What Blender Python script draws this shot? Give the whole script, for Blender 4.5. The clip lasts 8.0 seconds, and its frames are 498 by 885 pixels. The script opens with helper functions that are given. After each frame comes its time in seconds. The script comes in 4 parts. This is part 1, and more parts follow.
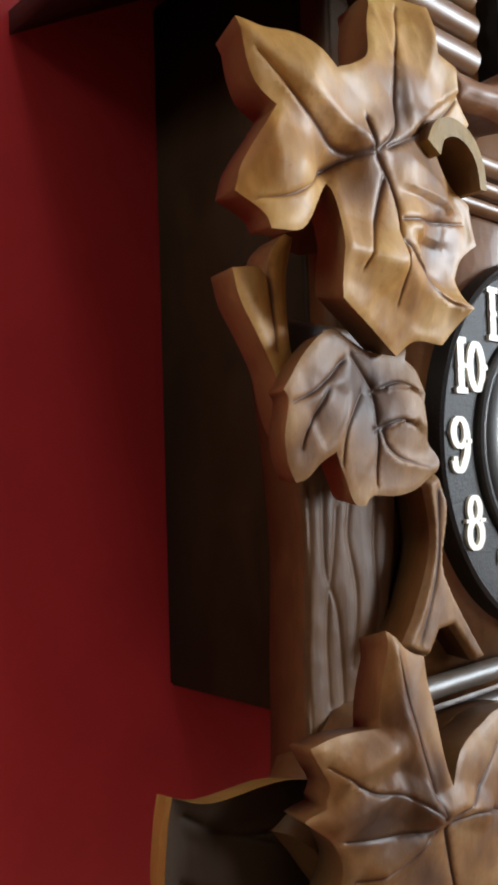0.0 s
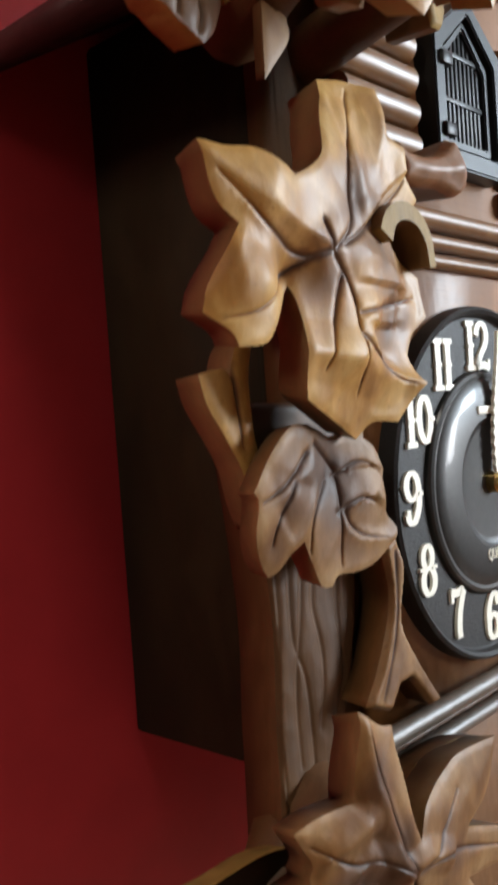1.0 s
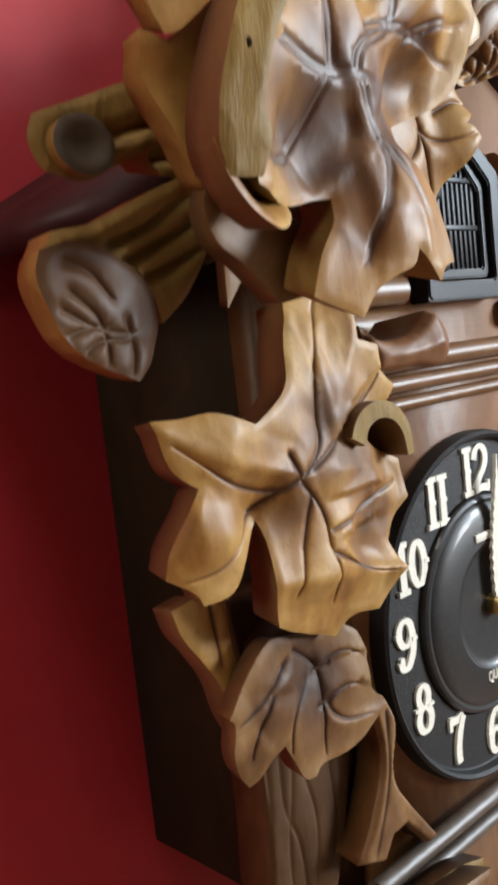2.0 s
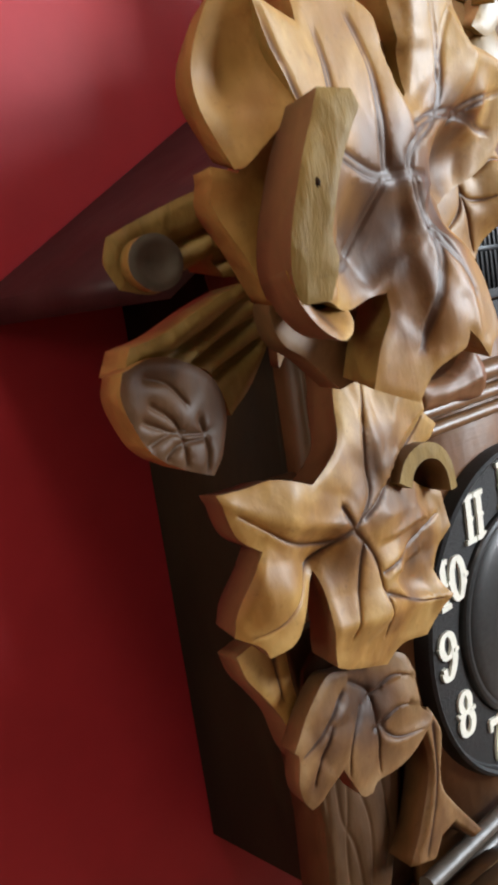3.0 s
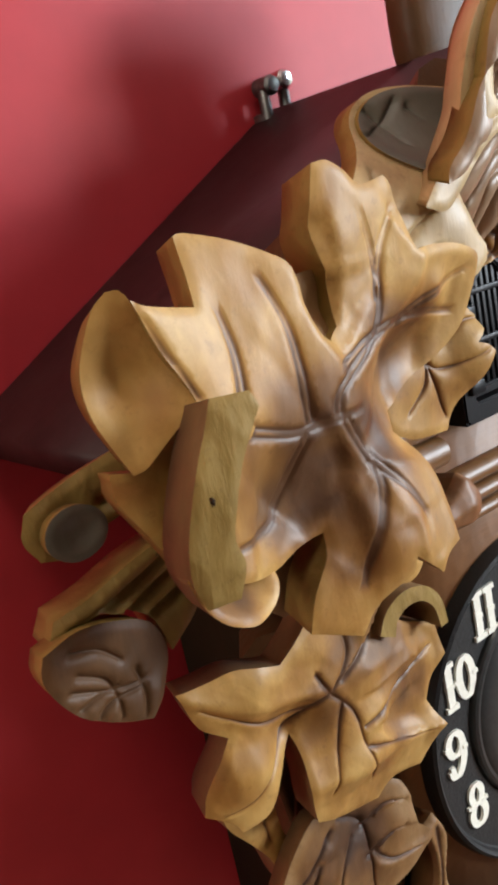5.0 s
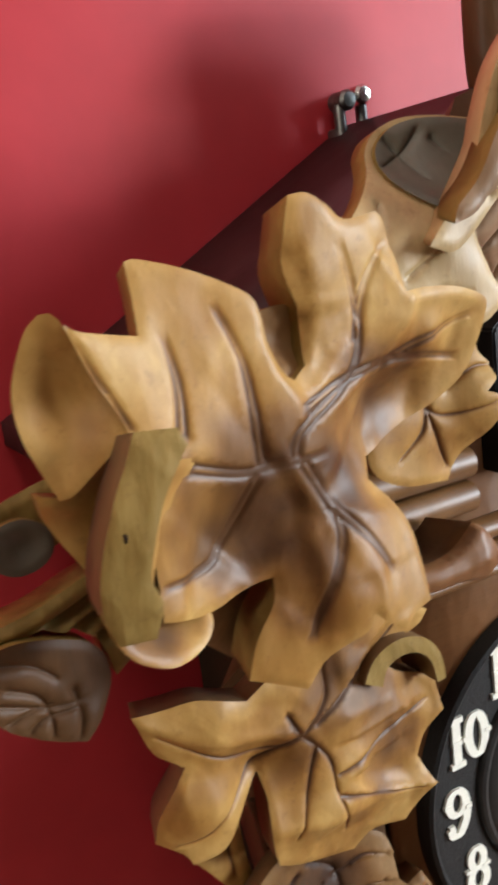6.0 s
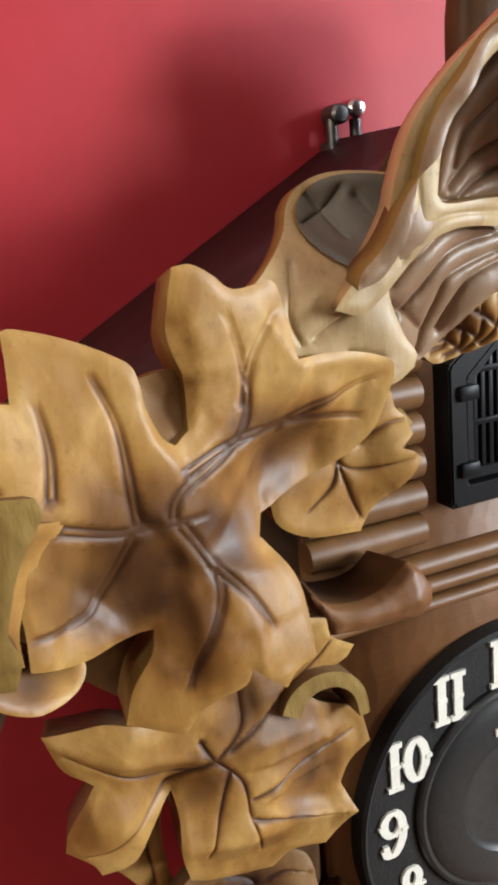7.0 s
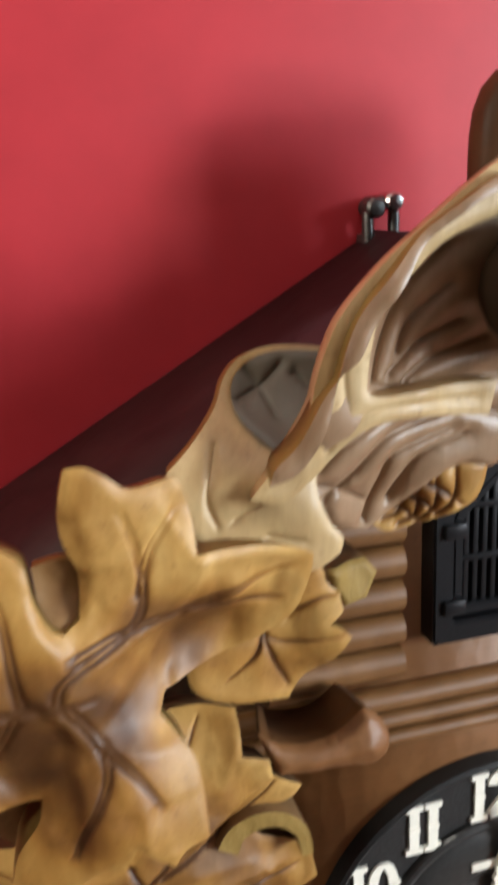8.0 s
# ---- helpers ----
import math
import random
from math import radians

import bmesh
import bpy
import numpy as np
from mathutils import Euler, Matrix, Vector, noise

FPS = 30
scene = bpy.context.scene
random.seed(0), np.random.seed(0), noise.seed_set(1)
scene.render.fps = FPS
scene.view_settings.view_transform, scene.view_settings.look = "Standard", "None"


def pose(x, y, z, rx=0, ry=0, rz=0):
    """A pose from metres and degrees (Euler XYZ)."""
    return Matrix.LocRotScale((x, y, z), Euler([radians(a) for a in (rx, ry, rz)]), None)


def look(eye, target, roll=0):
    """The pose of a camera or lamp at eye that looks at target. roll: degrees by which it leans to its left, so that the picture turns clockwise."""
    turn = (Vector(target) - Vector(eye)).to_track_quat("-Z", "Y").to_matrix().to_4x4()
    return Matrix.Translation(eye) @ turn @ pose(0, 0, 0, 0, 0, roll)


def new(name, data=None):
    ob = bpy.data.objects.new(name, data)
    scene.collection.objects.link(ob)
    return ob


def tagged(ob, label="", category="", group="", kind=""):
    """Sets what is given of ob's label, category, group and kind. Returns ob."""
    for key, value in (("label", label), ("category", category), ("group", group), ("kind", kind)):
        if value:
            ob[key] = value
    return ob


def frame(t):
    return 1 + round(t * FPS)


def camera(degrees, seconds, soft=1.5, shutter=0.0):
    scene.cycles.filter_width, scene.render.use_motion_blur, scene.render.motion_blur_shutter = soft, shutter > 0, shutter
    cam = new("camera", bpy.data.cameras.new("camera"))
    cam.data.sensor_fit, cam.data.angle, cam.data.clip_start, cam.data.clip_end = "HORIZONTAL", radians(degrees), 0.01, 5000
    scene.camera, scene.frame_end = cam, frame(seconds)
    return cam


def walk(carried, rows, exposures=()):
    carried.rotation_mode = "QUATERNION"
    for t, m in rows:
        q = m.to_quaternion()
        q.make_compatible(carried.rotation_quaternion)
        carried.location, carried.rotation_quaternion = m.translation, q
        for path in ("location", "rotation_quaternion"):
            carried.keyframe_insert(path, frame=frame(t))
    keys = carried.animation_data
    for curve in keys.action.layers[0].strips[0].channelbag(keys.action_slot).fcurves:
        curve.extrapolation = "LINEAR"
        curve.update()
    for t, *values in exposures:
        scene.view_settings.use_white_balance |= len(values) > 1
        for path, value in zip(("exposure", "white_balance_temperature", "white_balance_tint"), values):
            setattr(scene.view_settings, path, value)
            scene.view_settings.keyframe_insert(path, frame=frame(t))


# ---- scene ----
cam = camera(31.9, 8.0, 3.4, 0.5)
PATH = [
    (0, (-0.257, -0.14, 1.493), (1.098, 1.328, 1.567), -1.7),
    (0.5, (-0.269, -0.135, 1.503), (1.188, 1.235, 1.508), -2.7),
    (1, (-0.266, -0.137, 1.528), (1.21, 1.211, 1.463), -4.1),
    (1.5, (-0.254, -0.141, 1.563), (1.187, 1.238, 1.407), -4.5),
    (1.7, (-0.248, -0.151, 1.578), (1.15, 1.267, 1.392), -5.0),
    (2.8, (-0.256, -0.158, 1.616), (1.095, 1.285, 1.311), -8.9),
    (3, (-0.258, -0.155, 1.622), (1.069, 1.302, 1.282), -8.7),
    (3.5, (-0.257, -0.157, 1.64), (1.027, 1.318, 1.222), -9.9),
    (4, (-0.258, -0.155, 1.657), (1.001, 1.325, 1.183), -11.3),
    (4.5, (-0.24, -0.152, 1.668), (0.972, 1.351, 1.151), -12.7),
    (4.7, (-0.23, -0.158, 1.674), (0.959, 1.365, 1.159), -12.6),
    (5.8, (-0.202, -0.177, 1.673), (0.733, 1.534, 1.229), -8.3),
    (6, (-0.194, -0.178, 1.674), (0.718, 1.544, 1.224), -7.5),
    (6.5, (-0.178, -0.184, 1.682), (0.676, 1.558, 1.197), -6.0),
    (7, (-0.166, -0.192, 1.688), (0.609, 1.577, 1.17), -5.2),
    (7.5, (-0.152, -0.195, 1.695), (0.514, 1.612, 1.156), -4.3),
    (8, (-0.124, -0.196, 1.721), (0.378, 1.663, 1.18), -2.6),
]
EXPOSURES = [(0.0, 0.0), (1.5, -0.08), (4.0, -0.08), (8.0, -0.1)]
walk(cam, [(t, look(eye, target, roll)) for t, eye, target, roll in PATH], EXPOSURES)

# ---- light: a wide window to the right, a small roof window overhead and an added fill lamp to the left ----
world = bpy.data.worlds.new("world")
scene.world = world
world.use_nodes = True
sky = world.node_tree.nodes.new("ShaderNodeTexSky")
sky.sky_type, sky.sun_disc = "NISHITA", False
sky.sun_elevation, sky.sun_rotation = radians(35), radians(150)
world.node_tree.links.new(sky.outputs[0], world.node_tree.nodes["Background"].inputs[0])
world.node_tree.nodes["Background"].inputs[1].default_value = 0.08


def window_light(name, eye, target, wide, high, power, colour):
    lamp = bpy.data.lights.new(name, "AREA")
    lamp.shape, lamp.size, lamp.size_y, lamp.energy, lamp.color = "RECTANGLE", wide, high, power, colour
    ob = new(name, lamp)
    ob.matrix_world = look(eye, target)
    return ob


window_light("window_light_near_corner", (2.54, -2.78, 1.85), (0.0, 0.0, 1.6), 0.7, 0.8, 106, (0.93, 0.96, 1.0))
window_light("window_light_east", (2.54, -1.95, 2.30), (0.0, 0.0, 1.6), 0.6, 0.7, 104, (0.74, 0.88, 1.0))
window_light("roof_window_light", (-0.48, -0.62, 3.02), (-0.48, -0.62, 1.6), 0.34, 0.34, 6.8, (1.0, 0.95, 0.84))
# unseen fill lamp, added to temper the red bounce on left-facing sides
window_light("fill_light_west", (-2.14, -0.24, 2.35), (0.0, 0.0, 1.6), 0.4, 0.6, 16, (1.0, 0.93, 0.78))


# ---- materials ----
def graph(name):
    m = bpy.data.materials.new(name)
    m.use_nodes = True
    return m, m.node_tree.nodes, m.node_tree.links, m.node_tree.nodes["Principled BSDF"]


def coords(nodes, links, scale):
    tc, mp = nodes.new("ShaderNodeTexCoord"), nodes.new("ShaderNodeMapping")
    mp.inputs["Scale"].default_value = scale
    links.new(tc.outputs["Object"], mp.inputs["Vector"])
    return mp.outputs["Vector"]


def noise_of(nodes, links, vec, scale, detail=4.0, rough=0.55, bend=0.0):
    n = nodes.new("ShaderNodeTexNoise")
    n.inputs["Scale"].default_value, n.inputs["Detail"].default_value = scale, detail
    n.inputs["Roughness"].default_value, n.inputs["Distortion"].default_value = rough, bend
    links.new(vec, n.inputs["Vector"])
    return n.outputs["Fac"]


def ramp_of(nodes, links, fac, stops):
    r = nodes.new("ShaderNodeValToRGB")
    while len(r.color_ramp.elements) < len(stops):
        r.color_ramp.elements.new(0.5)
    for e, (at, c) in zip(r.color_ramp.elements, stops):
        e.position, e.color = at, (*c, 1)
    links.new(fac, r.inputs["Fac"])
    return r.outputs["Color"]


def blend(nodes, links, kind, fac, a, b):
    x = nodes.new("ShaderNodeMix")
    x.data_type, x.blend_type = "RGBA", kind
    if isinstance(fac, float):
        x.inputs["Factor"].default_value = fac
    else:
        links.new(fac, x.inputs["Factor"])
    links.new(a, x.inputs["A"])
    links.new(b, x.inputs["B"])
    return x.outputs["Result"]


def wood(name, dark, mid, light, rough=0.5, coat=0.16, grain=(900, 900, 90), bump=0.10, worn_shaded=False, shine=0.5):
    """Stained and varnished carving wood: long grain, pores, cloudy stain and small dents."""
    m, nodes, links, bsdf = graph(name)
    fine = noise_of(nodes, links, coords(nodes, links, grain), 1.0, 5, 0.6, 0.3)
    cloud = noise_of(nodes, links, coords(nodes, links, (55, 55, 30)), 1.0, 3, 0.5, 0.8)
    specks = noise_of(nodes, links, coords(nodes, links, (420, 420, 420)), 1.0, 3, 0.7)
    a = ramp_of(nodes, links, cloud, [(0.3, dark), (0.52, mid), (0.72, light)])
    b = ramp_of(nodes, links, fine, [(0.3, tuple(c * 0.72 for c in mid)), (0.55, mid), (0.8, light)])
    col = blend(nodes, links, "MIX", 0.3, a, b)
    dirt = ramp_of(nodes, links, specks, [(0.25, (0.62, 0.55, 0.48)), (0.42, (1, 1, 1))])
    col = blend(nodes, links, "MULTIPLY", 0.6, col, dirt)
    if worn_shaded:
        # the glazing thins on rims and high patches; shade and sheen are tinted in
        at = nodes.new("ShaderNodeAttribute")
        at.attribute_name = "wear_shade"
        glaze_shade = ramp_of(nodes, links, at.outputs["Fac"], [(0.0, (0.24, 0.18, 0.16)), (0.4, (0.64, 0.57, 0.54)), (0.7, (1.0, 1.0, 1.0)), (1.0, (1.20, 1.35, 1.65))])
        col = blend(nodes, links, "MULTIPLY", 1.0, col, glaze_shade)
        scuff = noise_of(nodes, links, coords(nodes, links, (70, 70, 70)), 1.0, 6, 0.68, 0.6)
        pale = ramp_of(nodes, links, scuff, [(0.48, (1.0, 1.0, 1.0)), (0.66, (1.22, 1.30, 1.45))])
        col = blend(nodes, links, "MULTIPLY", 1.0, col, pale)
    links.new(col, bsdf.inputs["Base Color"])
    r = nodes.new("ShaderNodeMapRange")
    r.inputs["To Min"].default_value, r.inputs["To Max"].default_value = rough - 0.1, rough + 0.14
    links.new(cloud, r.inputs["Value"])
    links.new(r.outputs[0], bsdf.inputs["Roughness"])
    bsdf.inputs["Coat Weight"].default_value, bsdf.inputs["Coat Roughness"].default_value = coat, 0.38
    bsdf.inputs["Specular IOR Level"].default_value = shine
    bp = nodes.new("ShaderNodeBump")
    bp.inputs["Strength"].default_value, bp.inputs["Distance"].default_value = bump, 0.001
    cuts = nodes.new("ShaderNodeTexVoronoi")
    cuts.feature, cuts.inputs["Scale"].default_value, cuts.inputs["Randomness"].default_value = "SMOOTH_F1", 1.0, 1.0
    cuts.inputs["Smoothness"].default_value = 0.25
    links.new(coords(nodes, links, (190, 190, 120)), cuts.inputs["Vector"])
    tool = cuts.outputs["Distance"]
    h = nodes.new("ShaderNodeMath")
    h.operation = "MULTIPLY_ADD"
    h.inputs[1].default_value = 3.0
    links.new(tool, h.inputs[0])
    links.new(fine, h.inputs[2])
    links.new(h.outputs[0], bp.inputs["Height"])
    links.new(bp.outputs[0], bsdf.inputs["Normal"])
    return m


def plain(name, colour, rough, metal=0.0, scale=300, vary=0.25, bump=0.1, coat=0.0):
    m, nodes, links, bsdf = graph(name)
    n = noise_of(nodes, links, coords(nodes, links, (scale,) * 3), 1.0, 4)
    col = ramp_of(nodes, links, n, [(0.3, tuple(c * (1 - vary) for c in colour)), (0.7, tuple(min(1, c * (1 + vary)) for c in colour))])
    links.new(col, bsdf.inputs["Base Color"])
    bsdf.inputs["Roughness"].default_value, bsdf.inputs["Metallic"].default_value = rough, metal
    bsdf.inputs["Coat Weight"].default_value = coat
    bp = nodes.new("ShaderNodeBump")
    bp.inputs["Strength"].default_value, bp.inputs["Distance"].default_value = bump, 0.0005
    links.new(n, bp.inputs["Height"])
    links.new(bp.outputs[0], bsdf.inputs["Normal"])
    return m


HONEY = wood("honey_wood", (0.225, 0.096, 0.016), (0.335, 0.16, 0.031), (0.44, 0.24, 0.06), rough=0.54, coat=0.2, grain=(420, 420, 170), bump=0.12, worn_shaded=True, shine=0.42)
TAN = wood("tan_wood", (0.125, 0.057, 0.017), (0.185, 0.087, 0.026), (0.25, 0.13, 0.045), rough=0.54, coat=0.05, grain=(420, 420, 170), bump=0.12, worn_shaded=True, shine=0.34)
SIDE = wood("sawn_side", (0.10, 0.050, 0.017), (0.15, 0.080, 0.028), (0.21, 0.115, 0.043), 0.55, 0.1)
WALNUT = wood("walnut_wood", (0.085, 0.036, 0.011), (0.14, 0.06, 0.019), (0.2, 0.092, 0.032), 0.46, 0.08, shine=0.35)
STAIN = wood("brown_stain", (0.048, 0.022, 0.008), (0.08, 0.036, 0.013), (0.115, 0.055, 0.021), 0.5, 0.05, shine=0.25)
CUT = wood("glazed_cut", (0.085, 0.038, 0.012), (0.135, 0.063, 0.020), (0.19, 0.095, 0.034))
FLUTE = wood("polished_fluting", (0.11, 0.046, 0.013), (0.175, 0.078, 0.023), (0.24, 0.115, 0.037), 0.42, 0.2, (60, 900, 900), 0.04)
OLIVE = wood("sawn_edge", (0.16, 0.096, 0.022), (0.245, 0.152, 0.038), (0.33, 0.215, 0.060), 0.6, 0.04, (700, 300, 160), 0.3, shine=0.3)
CREAM = wood("pale_wood", (0.32, 0.20, 0.085), (0.48, 0.33, 0.15), (0.60, 0.45, 0.24), 0.48, 0.15)
FEATHER = wood("feather_wood", (0.17, 0.098, 0.05), (0.27, 0.165, 0.09), (0.38, 0.25, 0.15), 0.45, 0.25)
KNOT = wood("knot_wood", (0.06, 0.050, 0.035), (0.10, 0.085, 0.060), (0.15, 0.125, 0.09), 0.5, 0.1)
PANEL = wood("panel_wood", (0.15, 0.06, 0.017), (0.21, 0.088, 0.027), (0.27, 0.125, 0.042), 0.5, 0.1, (60, 900, 900))
CASE = wood("case_wood", (0.016, 0.0085, 0.004), (0.024, 0.013, 0.006), (0.034, 0.019, 0.009), 0.7, 0.0, (900, 900, 60), 0.06, shine=0.12)
ROOF = wood("roof_wood", (0.027, 0.0085, 0.009), (0.038, 0.012, 0.0125), (0.05, 0.017, 0.0165), 0.5, 0.05, (90, 600, 90), 0.05, shine=0.2)
BLACK = plain("black_plastic", (0.010, 0.010, 0.011), 0.38, 0, 900, 0.2, 0.06)
DIAL = plain("dial_plastic", (0.020, 0.0195, 0.019), 0.5, 0, 1400, 0.3, 0.5)
GLOSS = plain("dial_gloss", (0.026, 0.026, 0.025), 0.4, 0, 500, 0.2, 0.03, 0.15)
for dark, shine in ((BLACK, 0.16), (DIAL, 0.25), (GLOSS, 0.32)):
    dark.node_tree.nodes["Principled BSDF"].inputs["Specular IOR Level"].default_value = shine
IVORY = plain("ivory_numeral", (0.80, 0.77, 0.66), 0.45, 0, 700, 0.06, 0.1)
BRASS = plain("brass", (0.45, 0.33, 0.13), 0.3, 1.0, 700, 0.2, 0.05)
STEEL = plain("steel", (0.62, 0.62, 0.60), 0.22, 1.0, 600, 0.15, 0.05)
IRON = plain("dull_steel", (0.15, 0.15, 0.145), 0.45, 1.0, 600, 0.2, 0.08)
ROD = wood("grey_gloss_wood", (0.06, 0.046, 0.034), (0.09, 0.07, 0.053), (0.13, 0.10, 0.078), 0.44, 0.22, (60, 900, 900))
RED = plain("red_paint", (0.44, 0.029, 0.037), 0.5, 0, 40, 0.07, 0.10)
RED.node_tree.nodes["Principled BSDF"].inputs["Specular IOR Level"].default_value = 0.28
BEIGE = plain("beige_paint", (0.16, 0.13, 0.10), 0.7, 0, 20, 0.06, 0.1)
WHITE = plain("white_paint", (0.55, 0.53, 0.50), 0.7, 0, 20, 0.05, 0.1)
FLOOR = wood("floor_wood", (0.16, 0.08, 0.035), (0.24, 0.13, 0.06), (0.32, 0.18, 0.09), 0.4, 0.3, (3, 60, 60))


# ---- helpers for shapes ----
def link(name, bm, mats, parent=None, label="", smooth=True):
    me = bpy.data.meshes.new(name)
    bm.normal_update()
    bm.to_mesh(me)
    bm.free()
    for m in mats if isinstance(mats, (list, tuple)) else [mats]:
        me.materials.append(m)
    if smooth:
        me.polygons.foreach_set("use_smooth", [True] * len(me.polygons))
    ob = new(name, me)
    if parent:
        ob.parent = parent
        ob.matrix_parent_inverse = Matrix.Translation(-Vector(BASE)) if parent is clock else Matrix()
    return tagged(ob, label)


def part(name, bm, mats, parent, label="", smooth=True):
    return link(name, bm, mats, parent, label, smooth)


def sharpen(bm, degrees=35):
    for e in bm.edges:
        if len(e.link_faces) == 2:
            e.smooth = e.calc_face_angle(0) < radians(degrees)


def box(x0, x1, y0, y1, z0, z1, bevel=0.0, bm=None):
    own = bmesh.new()
    vs = bmesh.ops.create_cube(own, size=1)["verts"]
    for v in vs:
        v.co = Vector((x0 + (v.co.x + 0.5) * (x1 - x0), y0 + (v.co.y + 0.5) * (y1 - y0), z0 + (v.co.z + 0.5) * (z1 - z0)))
    if bevel:
        bmesh.ops.bevel(own, geom=list(own.edges), offset=bevel, segments=2, affect="EDGES", profile=0.5)
    sharpen(own)
    if bm is None:
        return own
    tmp = bpy.data.meshes.new("tmp")
    own.to_mesh(tmp)
    own.free()
    bm.from_mesh(tmp)
    bpy.data.meshes.remove(tmp)
    return bm


def spline(pts, steps=5, closed=False, corner=180):
    """A smooth line through the points (Catmull-Rom); points that turn by more than the corner's degrees stay sharp."""
    pts = [Vector(p) for p in pts]
    n, out = len(pts), []
    g = (lambda k: pts[k % n]) if closed else (lambda k: pts[min(max(k, 0), n - 1)])

    def sharp(k):
        u, v = g(k) - g(k - 1), g(k + 1) - g(k)
        return u.length > 0 and v.length > 0 and math.degrees(u.angle(v)) > corner

    for i in range(n if closed else n - 1):
        a, b, c, d = g(i - 1), g(i), g(i + 1), g(i + 2)
        a, d = (2 * b - c if sharp(i) else a), (2 * c - b if sharp(i + 1) else d)
        for s in range(steps):
            t = s / steps
            out.append(0.5 * (2 * b + (c - a) * t + (2 * a - 5 * b + 4 * c - d) * t * t + (3 * b - a - 3 * c + d) * t**3))
    if not closed:
        out.append(pts[-1])
    return out


def tube(path, radii, sides=12, squash=1.0, bm=None):
    """A round rod along a path, with a radius for each of its points."""
    bm = bm or bmesh.new()
    rings = []
    for i, p in enumerate(path):
        ahead = (path[min(i + 1, len(path) - 1)] - path[max(i - 1, 0)]).normalized()
        side = ahead.cross(Vector((0, 1, 0.01))).normalized()
        up = side.cross(ahead)
        r = radii(i / (len(path) - 1)) if callable(radii) else radii
        rings.append([bm.verts.new(p + side * (r * math.cos(a)) + up * (r * squash * math.sin(a))) for a in (2 * math.pi * k / sides for k in range(sides))])
    for a, b in zip(rings, rings[1:]):
        for k in range(sides):
            bm.faces.new((a[k], a[(k + 1) % sides], b[(k + 1) % sides], b[k]))
    bm.faces.new(rings[0][::-1])
    bm.faces.new(rings[-1])
    bmesh.ops.recalc_face_normals(bm, faces=bm.faces)
    sharpen(bm, 50)
    return bm


def lathe(profile, centre, sides=96):
    """A round body about the axis that points at the viewer: profile of (radius, y)."""
    bm, rings = bmesh.new(), []
    for r, y in profile:
        rings.append([bm.verts.new((centre[0] + r * math.sin(a), centre[1] + y, centre[2] + r * math.cos(a))) for a in (2 * math.pi * k / sides for k in range(sides))])
    for a, b in zip(rings, rings[1:]):
        for k in range(sides):
            bm.faces.new((a[k], a[(k + 1) % sides], b[(k + 1) % sides], b[k]))
    bm.faces.new(rings[0])
    bm.faces.new(rings[-1][::-1])
    bmesh.ops.recalc_face_normals(bm, faces=bm.faces)
    sharpen(bm, 30)
    return bm


def gap_to_lines(p, lines):
    """The distance from each point of p to the nearest of the lines."""
    best = np.full(len(p), 1e3)
    for line in lines:
        q = np.array([tuple(v)[:2] for v in line])
        for a, b in zip(q, q[1:]):
            ab = b - a
            t = np.clip(((p - a) @ ab) / max(ab @ ab, 1e-9), 0, 1)
            best = np.minimum(best, np.hypot(*(p - a - t[:, None] * ab).T))
    return best


def along_line(p, line):
    """For each point of p: its distance to the line, the side it lies on (1 left, -1 right), how far along it is (0 to 1) and how far past an end."""
    q = np.array([tuple(v)[:2] for v in line])
    far = np.r_[0, np.cumsum(np.hypot(*np.diff(q, axis=0).T))]
    best, side, where, past = np.full(len(p), 1e3), np.ones(len(p)), np.zeros(len(p)), np.zeros(len(p))
    for i, (a, b) in enumerate(zip(q, q[1:])):
        ab = b - a
        long = max(math.hypot(*ab), 1e-6)
        raw = ((p - a) @ ab) / long
        t = np.clip(raw, 0, long)
        d = np.hypot(*(p - a - (t / long)[:, None] * ab).T)
        near = d < best
        over = np.where(raw < 0, -raw, raw - long) * ((raw < 0) & (i == 0) | (raw > long) & (i == len(q) - 2))
        turn = ab[0] * (p[:, 1] - a[1]) - ab[1] * (p[:, 0] - a[0])
        best, where, past = np.where(near, d, best), np.where(near, (far[i] + t) / far[-1], where), np.where(near, over, past)
        side = np.where(near, np.where(turn >= 0, 1, -1), side)
    return best, side, where, past


def inside(p, ring):
    odd = np.zeros(len(p), bool)
    for (x0, y0), (x1, y1) in zip(ring, np.roll(ring, -1, 0)):
        if y0 != y1:
            cut = (y0 > p[:, 1]) != (y1 > p[:, 1])
            odd ^= cut & (p[:, 0] < (x1 - x0) * (p[:, 1] - y0) / (y1 - y0) + x0)
    return odd


